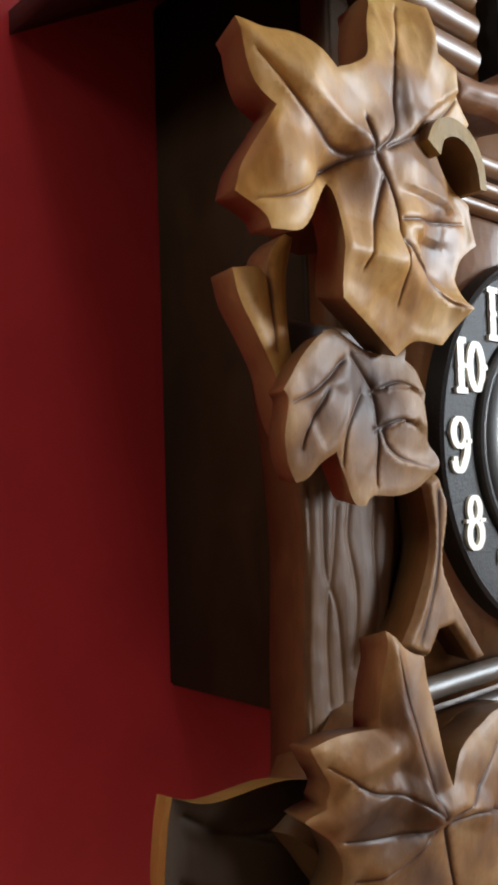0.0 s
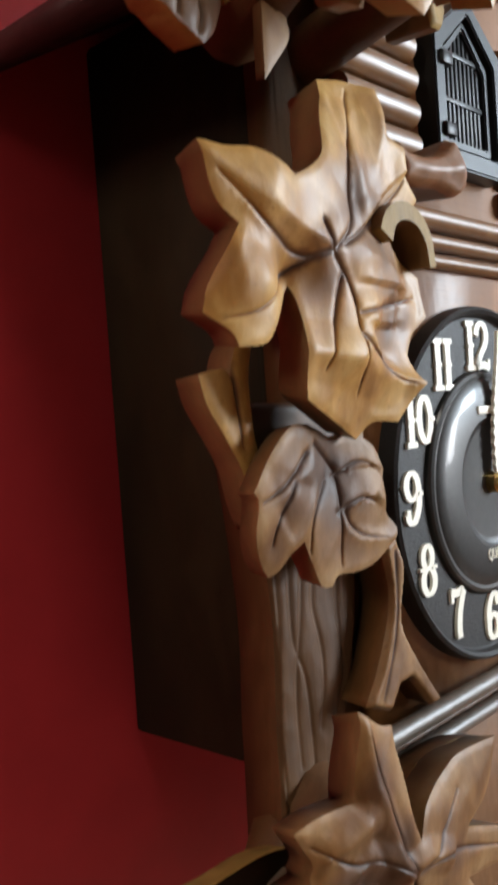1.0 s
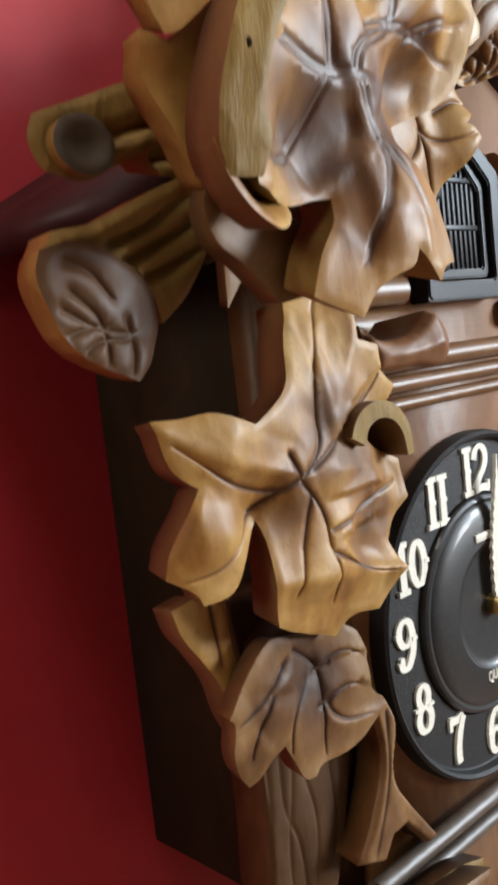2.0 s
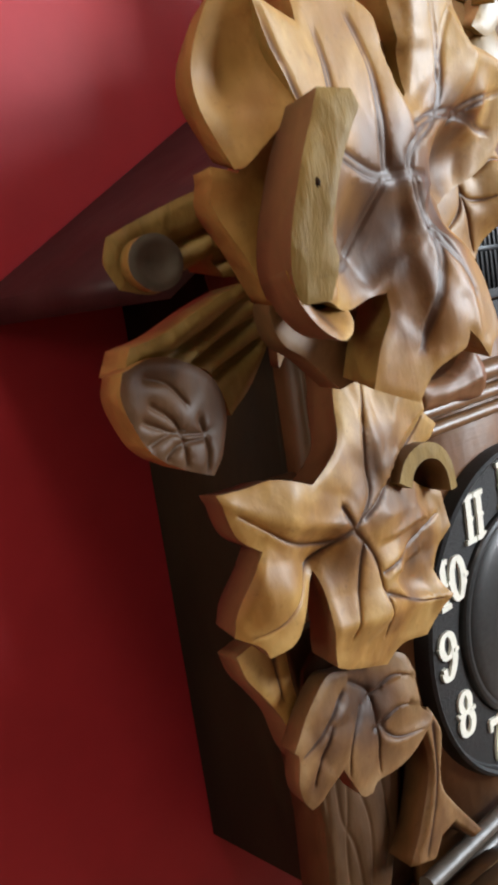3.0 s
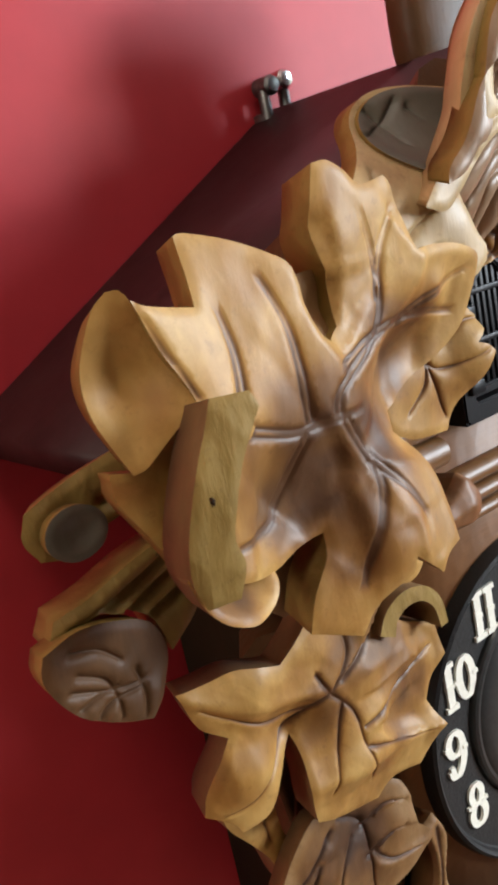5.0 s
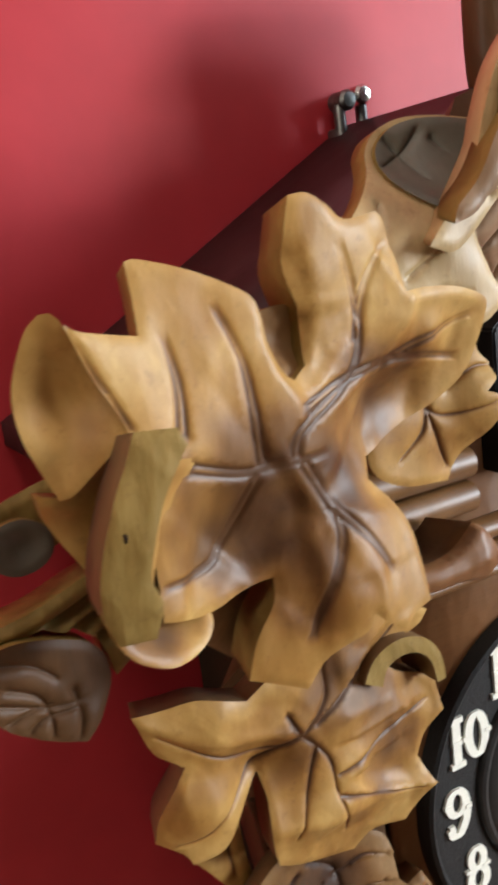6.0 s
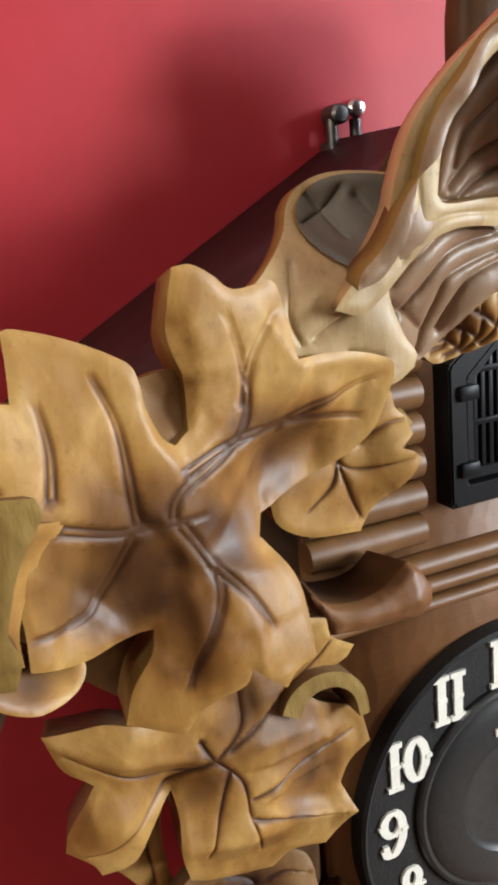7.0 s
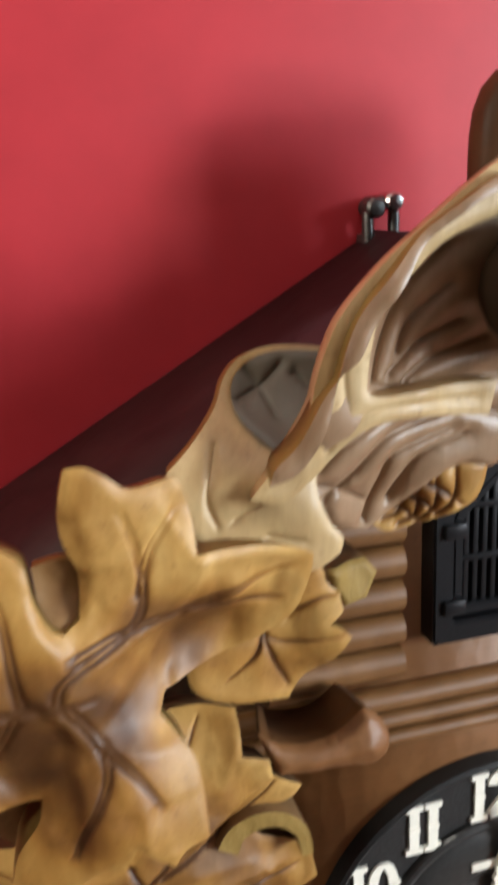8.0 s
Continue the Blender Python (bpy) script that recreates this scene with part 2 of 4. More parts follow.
def carve(outline, relief, veins=(), thick=8.0, groove=0.9, swell=0.6, reach=6.0, step=1.0, edge=0.25, taper=0.06, smooth=4, width=0.7, dish=0.0, arch=0.0, heart=None, rough=0.14, ridges=(), crest=1.6, fall=7.0, glaze_shade=(), stem=0.0, pale=0.0, creases=(), bare_sheen=()):
    """A carved piece in millimetres from the dial's centre (x to the right, z up): a sawn outline, a relief of depths,
    cut veins (with a stem standing between two cuts) and flesh that rises between them, creases (line, drop and reach
    on its left, drop and reach on its right; a reach below zero makes a step) where two cut faces meet, lobes that arch
    from the heart, rounded rims, walls that go back by the thickness, spots of brown glazing that also carry the shade
    of hollows, and pale spots that are part rubbed, part painted sheen."""
    rng = np.random.RandomState(len(outline) * 7 + int(abs(outline[0][0])))
    ring = np.array([tuple(v) for v in spline([(a, b, 0) for a, b in outline], smooth, True, 48)])[:, :2]
    long = np.roll(ring, -1, 0) - ring
    ring = ring[np.hypot(*long.T) > 0.15]
    lines = [spline([(a, b, 0) for a, b in v], 6) for v in veins]
    lo, hi = ring.min(0), ring.max(0)
    gx, gy = np.meshgrid(np.arange(lo[0], hi[0], step), np.arange(lo[1], hi[1], step * 0.87))
    gx[1::2] += step / 2
    grid = np.c_[gx.ravel(), gy.ravel()] + rng.uniform(-0.12, 0.12, (gx.size, 2)) * step
    closed = [np.vstack([ring, ring[:1]])]
    grid = grid[inside(grid, ring) & (gap_to_lines(grid, closed) > 0.45 * step)]
    if lines:
        spread, pitch = (3, 0.45) if stem else (2, width * 0.55)
        grid = grid[gap_to_lines(grid, lines) > spread * pitch + 0.35 * step]
        rows = []
        for line in lines:
            q = np.array([tuple(v)[:2] for v in line])
            t = np.gradient(q, axis=0)
            t /= np.maximum(np.hypot(*t.T), 1e-6)[:, None]
            far = np.r_[0, np.cumsum(np.hypot(*np.diff(q, axis=0).T))]
            at = np.arange(0, far[-1], 0.7)
            mid = np.c_[np.interp(at, far, q[:, 0]), np.interp(at, far, q[:, 1])]
            nor = np.c_[-np.interp(at, far, t[:, 1]), np.interp(at, far, t[:, 0])]
            for off in range(-spread, spread + 1):
                row = mid + nor * off * pitch
                d = gap_to_lines(row, lines)
                rows.append(row[d > abs(off) * pitch * 0.9])
        extra = np.vstack(rows)
        extra = extra[inside(extra, ring) & (gap_to_lines(extra, closed) > 0.5)]
        grid = np.vstack([grid, extra])
    pts = np.vstack([ring, grid])
    n = len(ring)
    found = bpy_delaunay([Vector(p) for p in pts], [(i, (i + 1) % n) for i in range(n)], [], 1, 1e-4)
    flat, tris = np.array([tuple(v) for v in found[0]]), found[2]
    c = np.array(relief, float)
    if len(c) < 6:
        away = ((flat[:, :1] - c[:, 0]) ** 2 + (flat[:, 1:] - c[:, 1]) ** 2 + 2.2**2) ** -1.4
        depth = (away * c[:, 2]).sum(1) / away.sum(1)
    else:
        # one smooth sheet through all the depths
        m = len(c)
        near = np.ones((m + 1, m + 1))
        near[:m, :m] = np.sqrt(((c[:, None, :2] - c[None, :, :2]) ** 2).sum(2) + 9.0) - 0.6 * np.eye(m)
        near[m, m] = 0
        pull = np.linalg.solve(near, np.r_[c[:, 2], 0])
        depth = np.sqrt(((flat[:, None] - c[None, :, :2]) ** 2).sum(2) + 9.0) @ pull[:m] + pull[m]
        depth = np.clip(depth, c[:, 2].min() - 1.5, c[:, 2].max() + 1.5)
    rim = gap_to_lines(flat, closed)
    d = gap_to_lines(flat, lines) if lines else np.full(len(flat), 99.0)
    if lines:
        rise = np.clip(d / reach, 0, 1)
        depth -= swell * rise * (1.6 - 0.6 * rise) * np.clip(rim / 1.2, 0.5, 1)
        cut = np.zeros(len(flat))
        for line in lines:
            gap, _, s, past = along_line(flat, line)
            slim = 1 - 0.65 * s
            shape = np.exp(-(((gap - stem * slim) / (0.36 + 0.1 * slim)) ** 2)) if stem else np.clip(1 - gap / (1.5 * width * slim + 0.2), 0, 1)
            cut = np.maximum(cut, shape * (0.35 + 0.65 * slim) * np.clip(1 - past / 0.6, 0, 1))
        depth += groove * cut
    else:
        cut = np.zeros(len(flat))
    for line, ldrop, lreach, rdrop, rreach in creases:
        gap, side, s, past = along_line(flat, spline([(a, b, 0) for a, b in line], 4))
        for want, drop, far in ((1, ldrop, lreach), (-1, rdrop, rreach)):
            fade = np.exp(-((past / (0.5 * far)) ** 2)) * np.clip(np.minimum(s, 1 - s) * 6 + 0.25, 0, 1)
            shape = np.exp(gap / far) if far < 0 else (gap / far) * np.exp(1 - gap / far)
            depth += np.where(side == want, 0.6 * drop * shape * fade, 0)
    for line in ridges:
        depth -= crest * np.clip(1 - gap_to_lines(flat, [line]) / fall, 0, 1)
    if heart:
        r = np.hypot(flat[:, 0] - heart[0], flat[:, 1] - heart[1])
        out = r / (r + rim + 1e-6) * np.clip(r / 30, 0, 1) ** 0.5
        depth += -arch * np.sin(np.pi * np.clip(out, 0, 1) ** 1.4)
    depth += dish * np.clip(rim / 8, 0, 1)
    depth += edge * np.clip(1 - rim / 1.2, 0, 1) ** 2
    for i, p in enumerate(flat):
        depth[i] += rough * (noise.noise(Vector((p[0] * 0.09, p[1] * 0.09, len(outline) * 3.1))) + 0.5 * noise.noise(Vector((p[0] * 0.25, p[1] * 0.25, 7.7)))) * min(1, rim[i] / 2)
    bm = bmesh.new()
    wear_shade = bm.verts.layers.float.new("wear_shade")
    front = [bm.verts.new((p[0] / 1000, y / 1000, 1.5 + p[1] / 1000)) for p, y in zip(flat, depth)]
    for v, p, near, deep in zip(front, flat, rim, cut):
        worn_shaded = 0.50 + pale + 0.45 * math.exp(-near / 4.0) - 1.1 * deep + 0.6 * noise.noise(Vector((p[0] * 0.055, p[1] * 0.055, 1.7))) + 0.3 * noise.noise(Vector((p[0] * 0.16, p[1] * 0.16, 4.2)))
        # brown glazing of the leaf hearts, with the shade of hollows painted in
        for gx, gz, size in glaze_shade:
            worn_shaded -= 0.45 * math.exp(-((p[0] - gx) ** 2 + (p[1] - gz) ** 2) / size**2)
        # pale rubbed spots that also paint in the sheen of the upper lobes
        for gx, gz, size in bare_sheen:
            worn_shaded += 0.45 * math.exp(-((p[0] - gx) ** 2 + (p[1] - gz) ** 2) / size**2)
        v[wear_shade] = min(1.0, max(0.0, worn_shaded + 0.12))
    middle = flat.mean(0)
    back_flat = flat + (middle - flat) * taper
    back = [bm.verts.new((p[0] / 1000, (y + thick) / 1000, 1.5 + p[1] / 1000)) for p, y in zip(back_flat, np.maximum(depth, np.median(depth) - 6))]
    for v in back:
        v[wear_shade] = 0.35
    for t in tris:
        for some, index in (([front[i] for i in t], 0), ([back[i] for i in t][::-1], 1)):
            try:
                bm.faces.new(some).material_index = index
            except ValueError:
                pass
    bm.edges.ensure_lookup_table()
    border = [e for e in bm.edges if len(e.link_faces) == 1]
    twin = {a: b for a, b in zip(front, back)}
    for e in border:
        a, b = e.verts
        if a in twin and b in twin:
            f = bm.faces.new((a, b, twin[b], twin[a]))
            f.material_index = 1
            e.smooth = False
    bmesh.ops.recalc_face_normals(bm, faces=bm.faces)
    return bm


from mathutils.geometry import delaunay_2d_cdt as bpy_delaunay

BASE = (0.0, 0.088, 1.426)


# ---- the room ----
def slab(name, x0, x1, y0, y1, z0, z1, mat, label, category="wall"):
    return tagged(link(name, box(x0, x1, y0, y1, z0, z1), mat, None, "", False), label, category, kind="structure")


slab("wall_north", -2.35, 2.75, 0.088, 0.24, 0.0, 3.0, RED, "red painted plaster wall behind the clock")
slab("floor", -2.35, 2.75, -3.35, 0.24, -0.1, 0.0, FLOOR, "brown wooden floor", "floor")
overhead = bmesh.new()
for x0, x1, y0, y1 in ((-2.35, -0.66, -3.35, 0.24), (-0.30, 2.75, -3.35, 0.24), (-0.66, -0.30, -3.35, -0.80), (-0.66, -0.30, -0.44, 0.24)):
    box(x0, x1, y0, y1, 3.0, 3.1, 0, overhead)
tagged(link("ceiling", overhead, WHITE, None, "", False), "white painted ceiling with a small roof window opening", "ceiling", kind="structure")


slab("wall_south", -2.35, 2.75, -3.35, -3.2, 0.0, 3.0, BEIGE, "beige painted plaster wall")

east = bmesh.new()
for y0, y1, z0, z1 in ((-3.2, -3.17, 0.0, 3.0), (-3.17, -1.4, 0.0, 1.2), (-3.17, -1.4, 2.8, 3.0), (-1.4, 0.088, 0.0, 3.0)):
    box(2.6, 2.75, y0, y1, z0, z1, 0, east)
tagged(link("wall_east", east, BEIGE, None, "", False), "beige painted side wall with a wide window opening", "wall", kind="structure")

# the gap in this wall is added for the fill lamp
west = bmesh.new()
for y0, y1, z0, z1 in ((-3.2, -0.55, 0.0, 3.0), (-0.55, 0.0, 0.0, 1.8), (-0.55, 0.0, 2.8, 3.0), (0.0, 0.088, 0.0, 3.0)):
    box(-2.35, -2.2, y0, y1, z0, z1, 0, west)
tagged(link("wall_west", west, BEIGE, None, "", False), "beige painted side wall with an opening added for the fill lamp", "wall", kind="structure")

# ---- the clock ----
clock = new("cuckoo_clock")
clock.location = BASE
tagged(clock, "carved brown wooden cuckoo clock with leaves hanging on a red wall", "clock")


def gabled(half, y0, y1, low, shoulder, peak):
    """A board or box with a gabled top."""
    bm = bmesh.new()
    loop = [(-half, low), (half, low), (half, shoulder), (0.0, peak), (-half, shoulder)]
    a, b = [[bm.verts.new((x, y, z)) for x, z in loop] for y in (y0, y1)]
    for i in range(5):
        bm.faces.new((a[i], a[(i + 1) % 5], b[(i + 1) % 5], b[i]))
    bm.faces.new(a[::-1])
    bm.faces.new(b)
    bmesh.ops.recalc_face_normals(bm, faces=bm.faces)
    bmesh.ops.bevel(bm, geom=list(bm.edges), offset=0.0009, segments=2, affect="EDGES")
    sharpen(bm)
    return bm


part("case", gabled(0.085, 0.022, 0.0878, 1.426, 1.6485, 1.6970), CASE, clock, "dark brown stained wooden case")


def roof_half(sign):
    """One sloping board of the gable roof, from the eave to the ridge."""
    bm = bmesh.new()
    eave, ridge = Vector((0.137 * sign, 0, 1.630)), Vector((0.0, 0, 1.7085))
    rows = []
    for y in (-0.004, 0.0876):
        rows.append([bm.verts.new(p + Vector((0, y, 0))) for p in (eave, ridge, Vector((0, 0, ridge.z - 0.0072)), eave + Vector((0, 0, -0.0072)))])
    a, b = rows
    for i in range(4):
        bm.faces.new((a[i], a[(i + 1) % 4], b[(i + 1) % 4], b[i]))
    bm.faces.new(a[::-1])
    bm.faces.new(b)
    bmesh.ops.recalc_face_normals(bm, faces=bm.faces)
    sharpen(bm)
    return bm


for side in (-1, 1):
    part("roof_board", roof_half(side), ROOF, clock, "dark maroon stained roof board")

part("front_panel", gabled(0.066, 0.0045, 0.0103, 1.428, 1.6580, 1.6950), PANEL, clock, "reddish brown wooden front panel")
part("back_panel", gabled(0.0846, 0.0105, 0.0217, 1.428, 1.6480, 1.6960), STAIN, clock, "dark brown inner panel")

# dial
dial = part("dial", lathe([(0.0578, 0.0099), (0.0584, 0.002), (0.0578, -0.0008), (0.0568, -0.0016), (0.0557, -0.0008), (0.0550, 0.0014), (0.0545, 0.0018), (0.0372, 0.0018), (0.0368, 0.0099)], (0, 0, 1.5)), DIAL, clock, "dark grey round dial with a raised rim")
part("dial_centre", lathe([(0.0367, 0.0098), (0.0367, 0.0008), (0.0362, 0.0), (0.0352, -0.0005), (0.0340, -0.0003), (0.0330, -0.0010), (0.0300, -0.0017), (0.0250, -0.0023), (0.0215, -0.0024), (0.0208, -0.0018), (0.0195, -0.0012), (0.0180, -0.0010), (0.0060, -0.0012), (0.001, -0.0012)], (0, 0, 1.5)), GLOSS, dial, "glossy dark domed dial centre")


def lettering(text, high, deep, wide=1.0, bold=0.0):
    """A mesh of raised writing, centred, upright and facing the viewer."""
    c = bpy.data.curves.new("lettering", "FONT")
    c.body, c.size, c.align_x, c.align_y, c.extrude, c.offset = text, 1.0, "CENTER", "CENTER", 0.1, bold
    c.resolution_u = 4
    ob = new("lettering", c)
    dg = bpy.context.evaluated_depsgraph_get()
    me = bpy.data.meshes.new_from_object(ob.evaluated_get(dg))
    bpy.data.objects.remove(ob)
    bm = bmesh.new()
    bm.from_mesh(me)
    bpy.data.meshes.remove(me)
    zs, xs = [v.co.y for v in bm.verts], [v.co.x for v in bm.verts]
    mz, mx, k = (max(zs) + min(zs)) / 2, (max(xs) + min(xs)) / 2, high / (max(zs) - min(zs))
    for v in bm.verts:
        x, z, y = (v.co.x - mx) * k * wide, (v.co.y - mz) * k, v.co.z
        v.co = Vector((x, -y / 0.2 * deep, z))
    bmesh.ops.recalc_face_normals(bm, faces=bm.faces)
    return bm


def stroke(bm, pts, wide, y, closed=False):
    """A pen stroke with slim horizontals, as a raised ribbon."""
    line = spline([(x, 0, z) for x, z in pts], 5, closed)
    n, sides = len(line), []
    for i, q in enumerate(line):
        t = line[(i + 1) % n] - line[i - 1] if closed else line[min(i + 1, n - 1)] - line[max(i - 1, 0)]
        t.normalize()
        w = 1.12 * wide * (0.48 + 0.52 * abs(t.z))
        off = Vector((-t.z, 0, t.x)) * w / 2
        sides.append([bm.verts.new(v) for v in (q + off + Vector((0, y, 0)), q - off + Vector((0, y, 0)), q - off + Vector((0, 0.15, 0)), q + off + Vector((0, 0.15, 0)))])
    for i in range(n if closed else n - 1):
        a, b = sides[i], sides[(i + 1) % n]
        for k in range(4):
            bm.faces.new((a[k], a[(k + 1) % 4], b[(k + 1) % 4], b[k]))
    if not closed:
        bm.faces.new(sides[0])
        bm.faces.new(sides[-1][::-1])


def oval(x, z, rx, rz):
    return [(x + rx * math.cos(k * math.pi / 5), z + rz * math.sin(k * math.pi / 5)) for k in range(10)]


STROKES = {
    "0": [(oval(0, 0, 0.20, 0.41), 0.17, True), ([(-0.34, 0), (-0.2, 0)], 0.16, False), ([(0.2, 0), (0.34, 0)], 0.16, False)],
    "1": [([(0, 0.45), (0, -0.45)], 0.17, False), ([(-0.17, 0.45), (0.17, 0.45)], 0.2, False), ([(-0.17, -0.45), (0.17, -0.45)], 0.2, False), ([(-0.11, 0.0), (0.11, 0.0)], 0.16, False)],
    "2": [([(-0.22, 0.2), (-0.16, 0.38), (0.04, 0.46), (0.2, 0.3), (0.16, 0.05), (-0.06, -0.18), (-0.24, -0.42)], 0.17, False), ([(-0.26, -0.43), (0.0, -0.40), (0.28, -0.44)], 0.26, False), ([(0.25, -0.28), (0.25, -0.46)], 0.08, False)],
    "3": [([(-0.22, 0.3), (0, 0.45), (0.2, 0.26), (0, 0.05)], 0.16, False), ([(0, 0.05), (0.22, -0.2), (0, -0.45), (-0.22, -0.3)], 0.17, False)],
    "4": [([(0.1, 0.46), (0.1, -0.46)], 0.16, False), ([(0.1, 0.45), (-0.24, -0.15)], 0.1, False), ([(-0.26, -0.16), (0.28, -0.16)], 0.2, False)],
    "5": [([(-0.16, 0.43), (0.22, 0.43)], 0.24, False), ([(-0.16, 0.45), (-0.18, 0.05)], 0.1, False), ([(-0.18, 0.05), (0.1, 0.12), (0.22, -0.15), (0.05, -0.44), (-0.22, -0.32)], 0.17, False)],
    "6": [(oval(0, -0.2, 0.2, 0.24), 0.16, True), ([(-0.2, -0.2), (-0.19, 0.15), (-0.02, 0.44), (0.15, 0.43), (0.2, 0.28)], 0.17, False), ([(0.12, 0.27), (0.24, 0.27)], 0.2, False), ([(-0.32, 0.0), (-0.18, 0.0)], 0.14, False)],
    "7": [([(-0.24, 0.42), (0.0, 0.39), (0.25, 0.44)], 0.27, False), ([(-0.22, 0.46), (-0.22, 0.22)], 0.09, False), ([(0.22, 0.42), (0.06, 0.1), (-0.02, -0.2), (-0.03, -0.46)], 0.17, False), ([(-0.12, -0.45), (0.07, -0.45)], 0.16, False)],
    "8": [(oval(0, 0.23, 0.16, 0.21), 0.15, True), (oval(0, -0.21, 0.2, 0.24), 0.16, True), ([(-0.3, 0.03), (-0.12, 0.03)], 0.12, False), ([(0.12, 0.03), (0.3, 0.03)], 0.12, False)],
    "9": [(oval(0, 0.2, 0.2, 0.24), 0.16, True), ([(0.2, 0.2), (0.19, -0.15), (0.02, -0.44), (-0.15, -0.43), (-0.2, -0.28)], 0.17, False), ([(-0.24, -0.27), (-0.12, -0.27)], 0.2, False), ([(-0.32, 0.2), (-0.18, 0.2)], 0.14, False), ([(0.18, 0.05), (0.32, 0.05)], 0.14, False)],
}
def join_behind(bm):
    """Ties the strokes of a numeral together at their backs, inside the dial."""
    seen, pieces = set(), []
    for v in bm.verts:
        if v in seen:
            continue
        piece, todo = [], [v]
        seen.add(v)
        while todo:
            w = todo.pop()
            piece.append(w)
            for e in w.link_edges:
                u = e.other_vert(w)
                if u not in seen:
                    seen.add(u)
                    todo.append(u)
        pieces.append([w for w in piece if w.co.y > 0.1])
    for a, b in zip(pieces, pieces[1:]):
        bm.faces.new((a[0], a[1], b[0]))


for hour in range(1, 13):
    a, bm, text = hour * math.pi / 6, bmesh.new(), str(hour)
    for k, digit in enumerate(text):
        own = bmesh.new()
        for j, (pts, wide, closed) in enumerate(STROKES[digit]):
            stroke(own, pts, wide, -0.02 - 0.006 * j, closed)
        gap = 0.0 if len(text) == 1 else (-0.19, 0.19)[k] if text == "11" else (-0.27, 0.22)[k]
        bmesh.ops.translate(own, verts=own.verts, vec=(gap, 0, 0))
        tmp = bpy.data.meshes.new("tmp")
        own.to_mesh(tmp)
        own.free()
        bm.from_mesh(tmp)
        bpy.data.meshes.remove(tmp)
    join_behind(bm)
    bmesh.ops.recalc_face_normals(bm, faces=bm.faces)
    high = 0.0162
    for v in bm.verts:
        v.co = Vector((0.0452 * math.sin(a) + v.co.x * high * 1.0, 0.0012 + v.co.y * high, 1.5 + 0.0452 * math.cos(a) + v.co.z * high))
    part("numeral", bm, IVORY, dial, "raised ivory numeral" if hour == 1 else "", False)

bm = lettering("QUARTZ", 0.0042, 0.0006, 0.72)
bmesh.ops.translate(bm, verts=bm.verts, vec=(0.0, -0.0024, 1.4765))
part("word", bm, IVORY, dial, "small ivory lettering", False)
part("maker_mark", box(-0.0085, 0.0085, -0.0029, -0.0018, 1.5225, 1.5252, 0.0003), IVORY, dial, "small ivory bar")
part("hub", lathe([(0.0052, 0.0046), (0.0052, 0.0010), (0.0044, 0.0002), (0.0036, 0.0002), (0.0036, -0.0040), (0.0028, -0.0052), (0.0006, -0.0055)], (0, 0, 1.5), 32), BRASS, dial, "brass centre nut")


def clock_hand(long, wide, y):
    """A serrated leaf-shaped hand that points up."""
    bm, left, right = bmesh.new(), [], []
    for i in range(29):
        s = i / 28
        w = wide * (0.35 + 0.65 * math.sin(math.pi * min(1, s * 1.15)) ** 0.8) * (1 - 0.8 * s * s) * (1.0 + 0.28 * (i % 2))
        left.append((-w, s * long))
        right.append((w, s * long))
    loop = left + right[::-1]
    a = [bm.verts.new((x, y, 1.5 + z)) for x, z in loop]
    b = [bm.verts.new((x, y + 0.0012, 1.5 + z)) for x, z in loop]
    for i in range(28):
        j = len(loop) - 1 - i
        bm.faces.new((a[i], a[i + 1], a[j - 1], a[j]))
        bm.faces.new((b[j], b[j - 1], b[i + 1], b[i]))
    for i in range(len(loop)):
        k = (i + 1) % len(loop)
        bm.faces.new((a[k], a[i], b[i], b[k]))
    bmesh.ops.recalc_face_normals(bm, faces=bm.faces)
    bmesh.ops.rotate(bm, verts=bm.verts, cent=(0, 0, 1.5), matrix=Matrix.Rotation(radians(6), 3, "Y"))
    return bm


part("minute_hand", clock_hand(0.050, 0.0036, -0.0044), IVORY, dial, "ivory serrated hand", False)

# mouldings above the dial and beside the bird's door
for z, r in ((1.5845, 0.0034), (1.5775, 0.0026), (1.5715, 0.0022)):
    part("moulding", tube([Vector((x, 0.0030, z)) for x in (-0.080, 0.0, 0.080)], r, 16, 1.2), FLUTE, clock)
for side in (-1, 1):
    for i in range(6):
        z = 1.5955 + i * 0.0100
        xs = (-0.067, -0.0295) if side < 0 else (0.0295, 0.067)
        part("fluting", tube([Vector((x, 0.0034, z)) for x in xs], 0.0046, 16, 0.95), FLUTE, clock)


# black shutter of the bird's door
def shutter_outline(inset):
    w, lo, mid, top = 0.0226 - inset, 1.6010 + inset, 1.6420 - inset * 0.6, 1.6580 - inset
    return [(-w, lo), (w, lo), (w, mid), (0.0, top), (-w, mid)]


def ring_prism(outer, inner, y0, y1):
    bm = bmesh.new()
    n = len(outer)
    v = [[bm.verts.new((x, y, z)) for x, z in loop] for y in (y0, y1) for loop in (outer, inner)]
    for i in range(n):
        k = (i + 1) % n
        bm.faces.new((v[0][i], v[0][k], v[1][k], v[1][i]))
        bm.faces.new((v[2][i], v[3][i], v[3][k], v[2][k]))
        bm.faces.new((v[0][i], v[2][i], v[2][k], v[0][k]))
        bm.faces.new((v[1][i], v[1][k], v[3][k], v[3][i]))
    bmesh.ops.recalc_face_normals(bm, faces=bm.faces)
    bmesh.ops.bevel(bm, geom=list(bm.edges), offset=0.0006, segments=2, affect="EDGES")
    sharpen(bm, 40)
    return bm


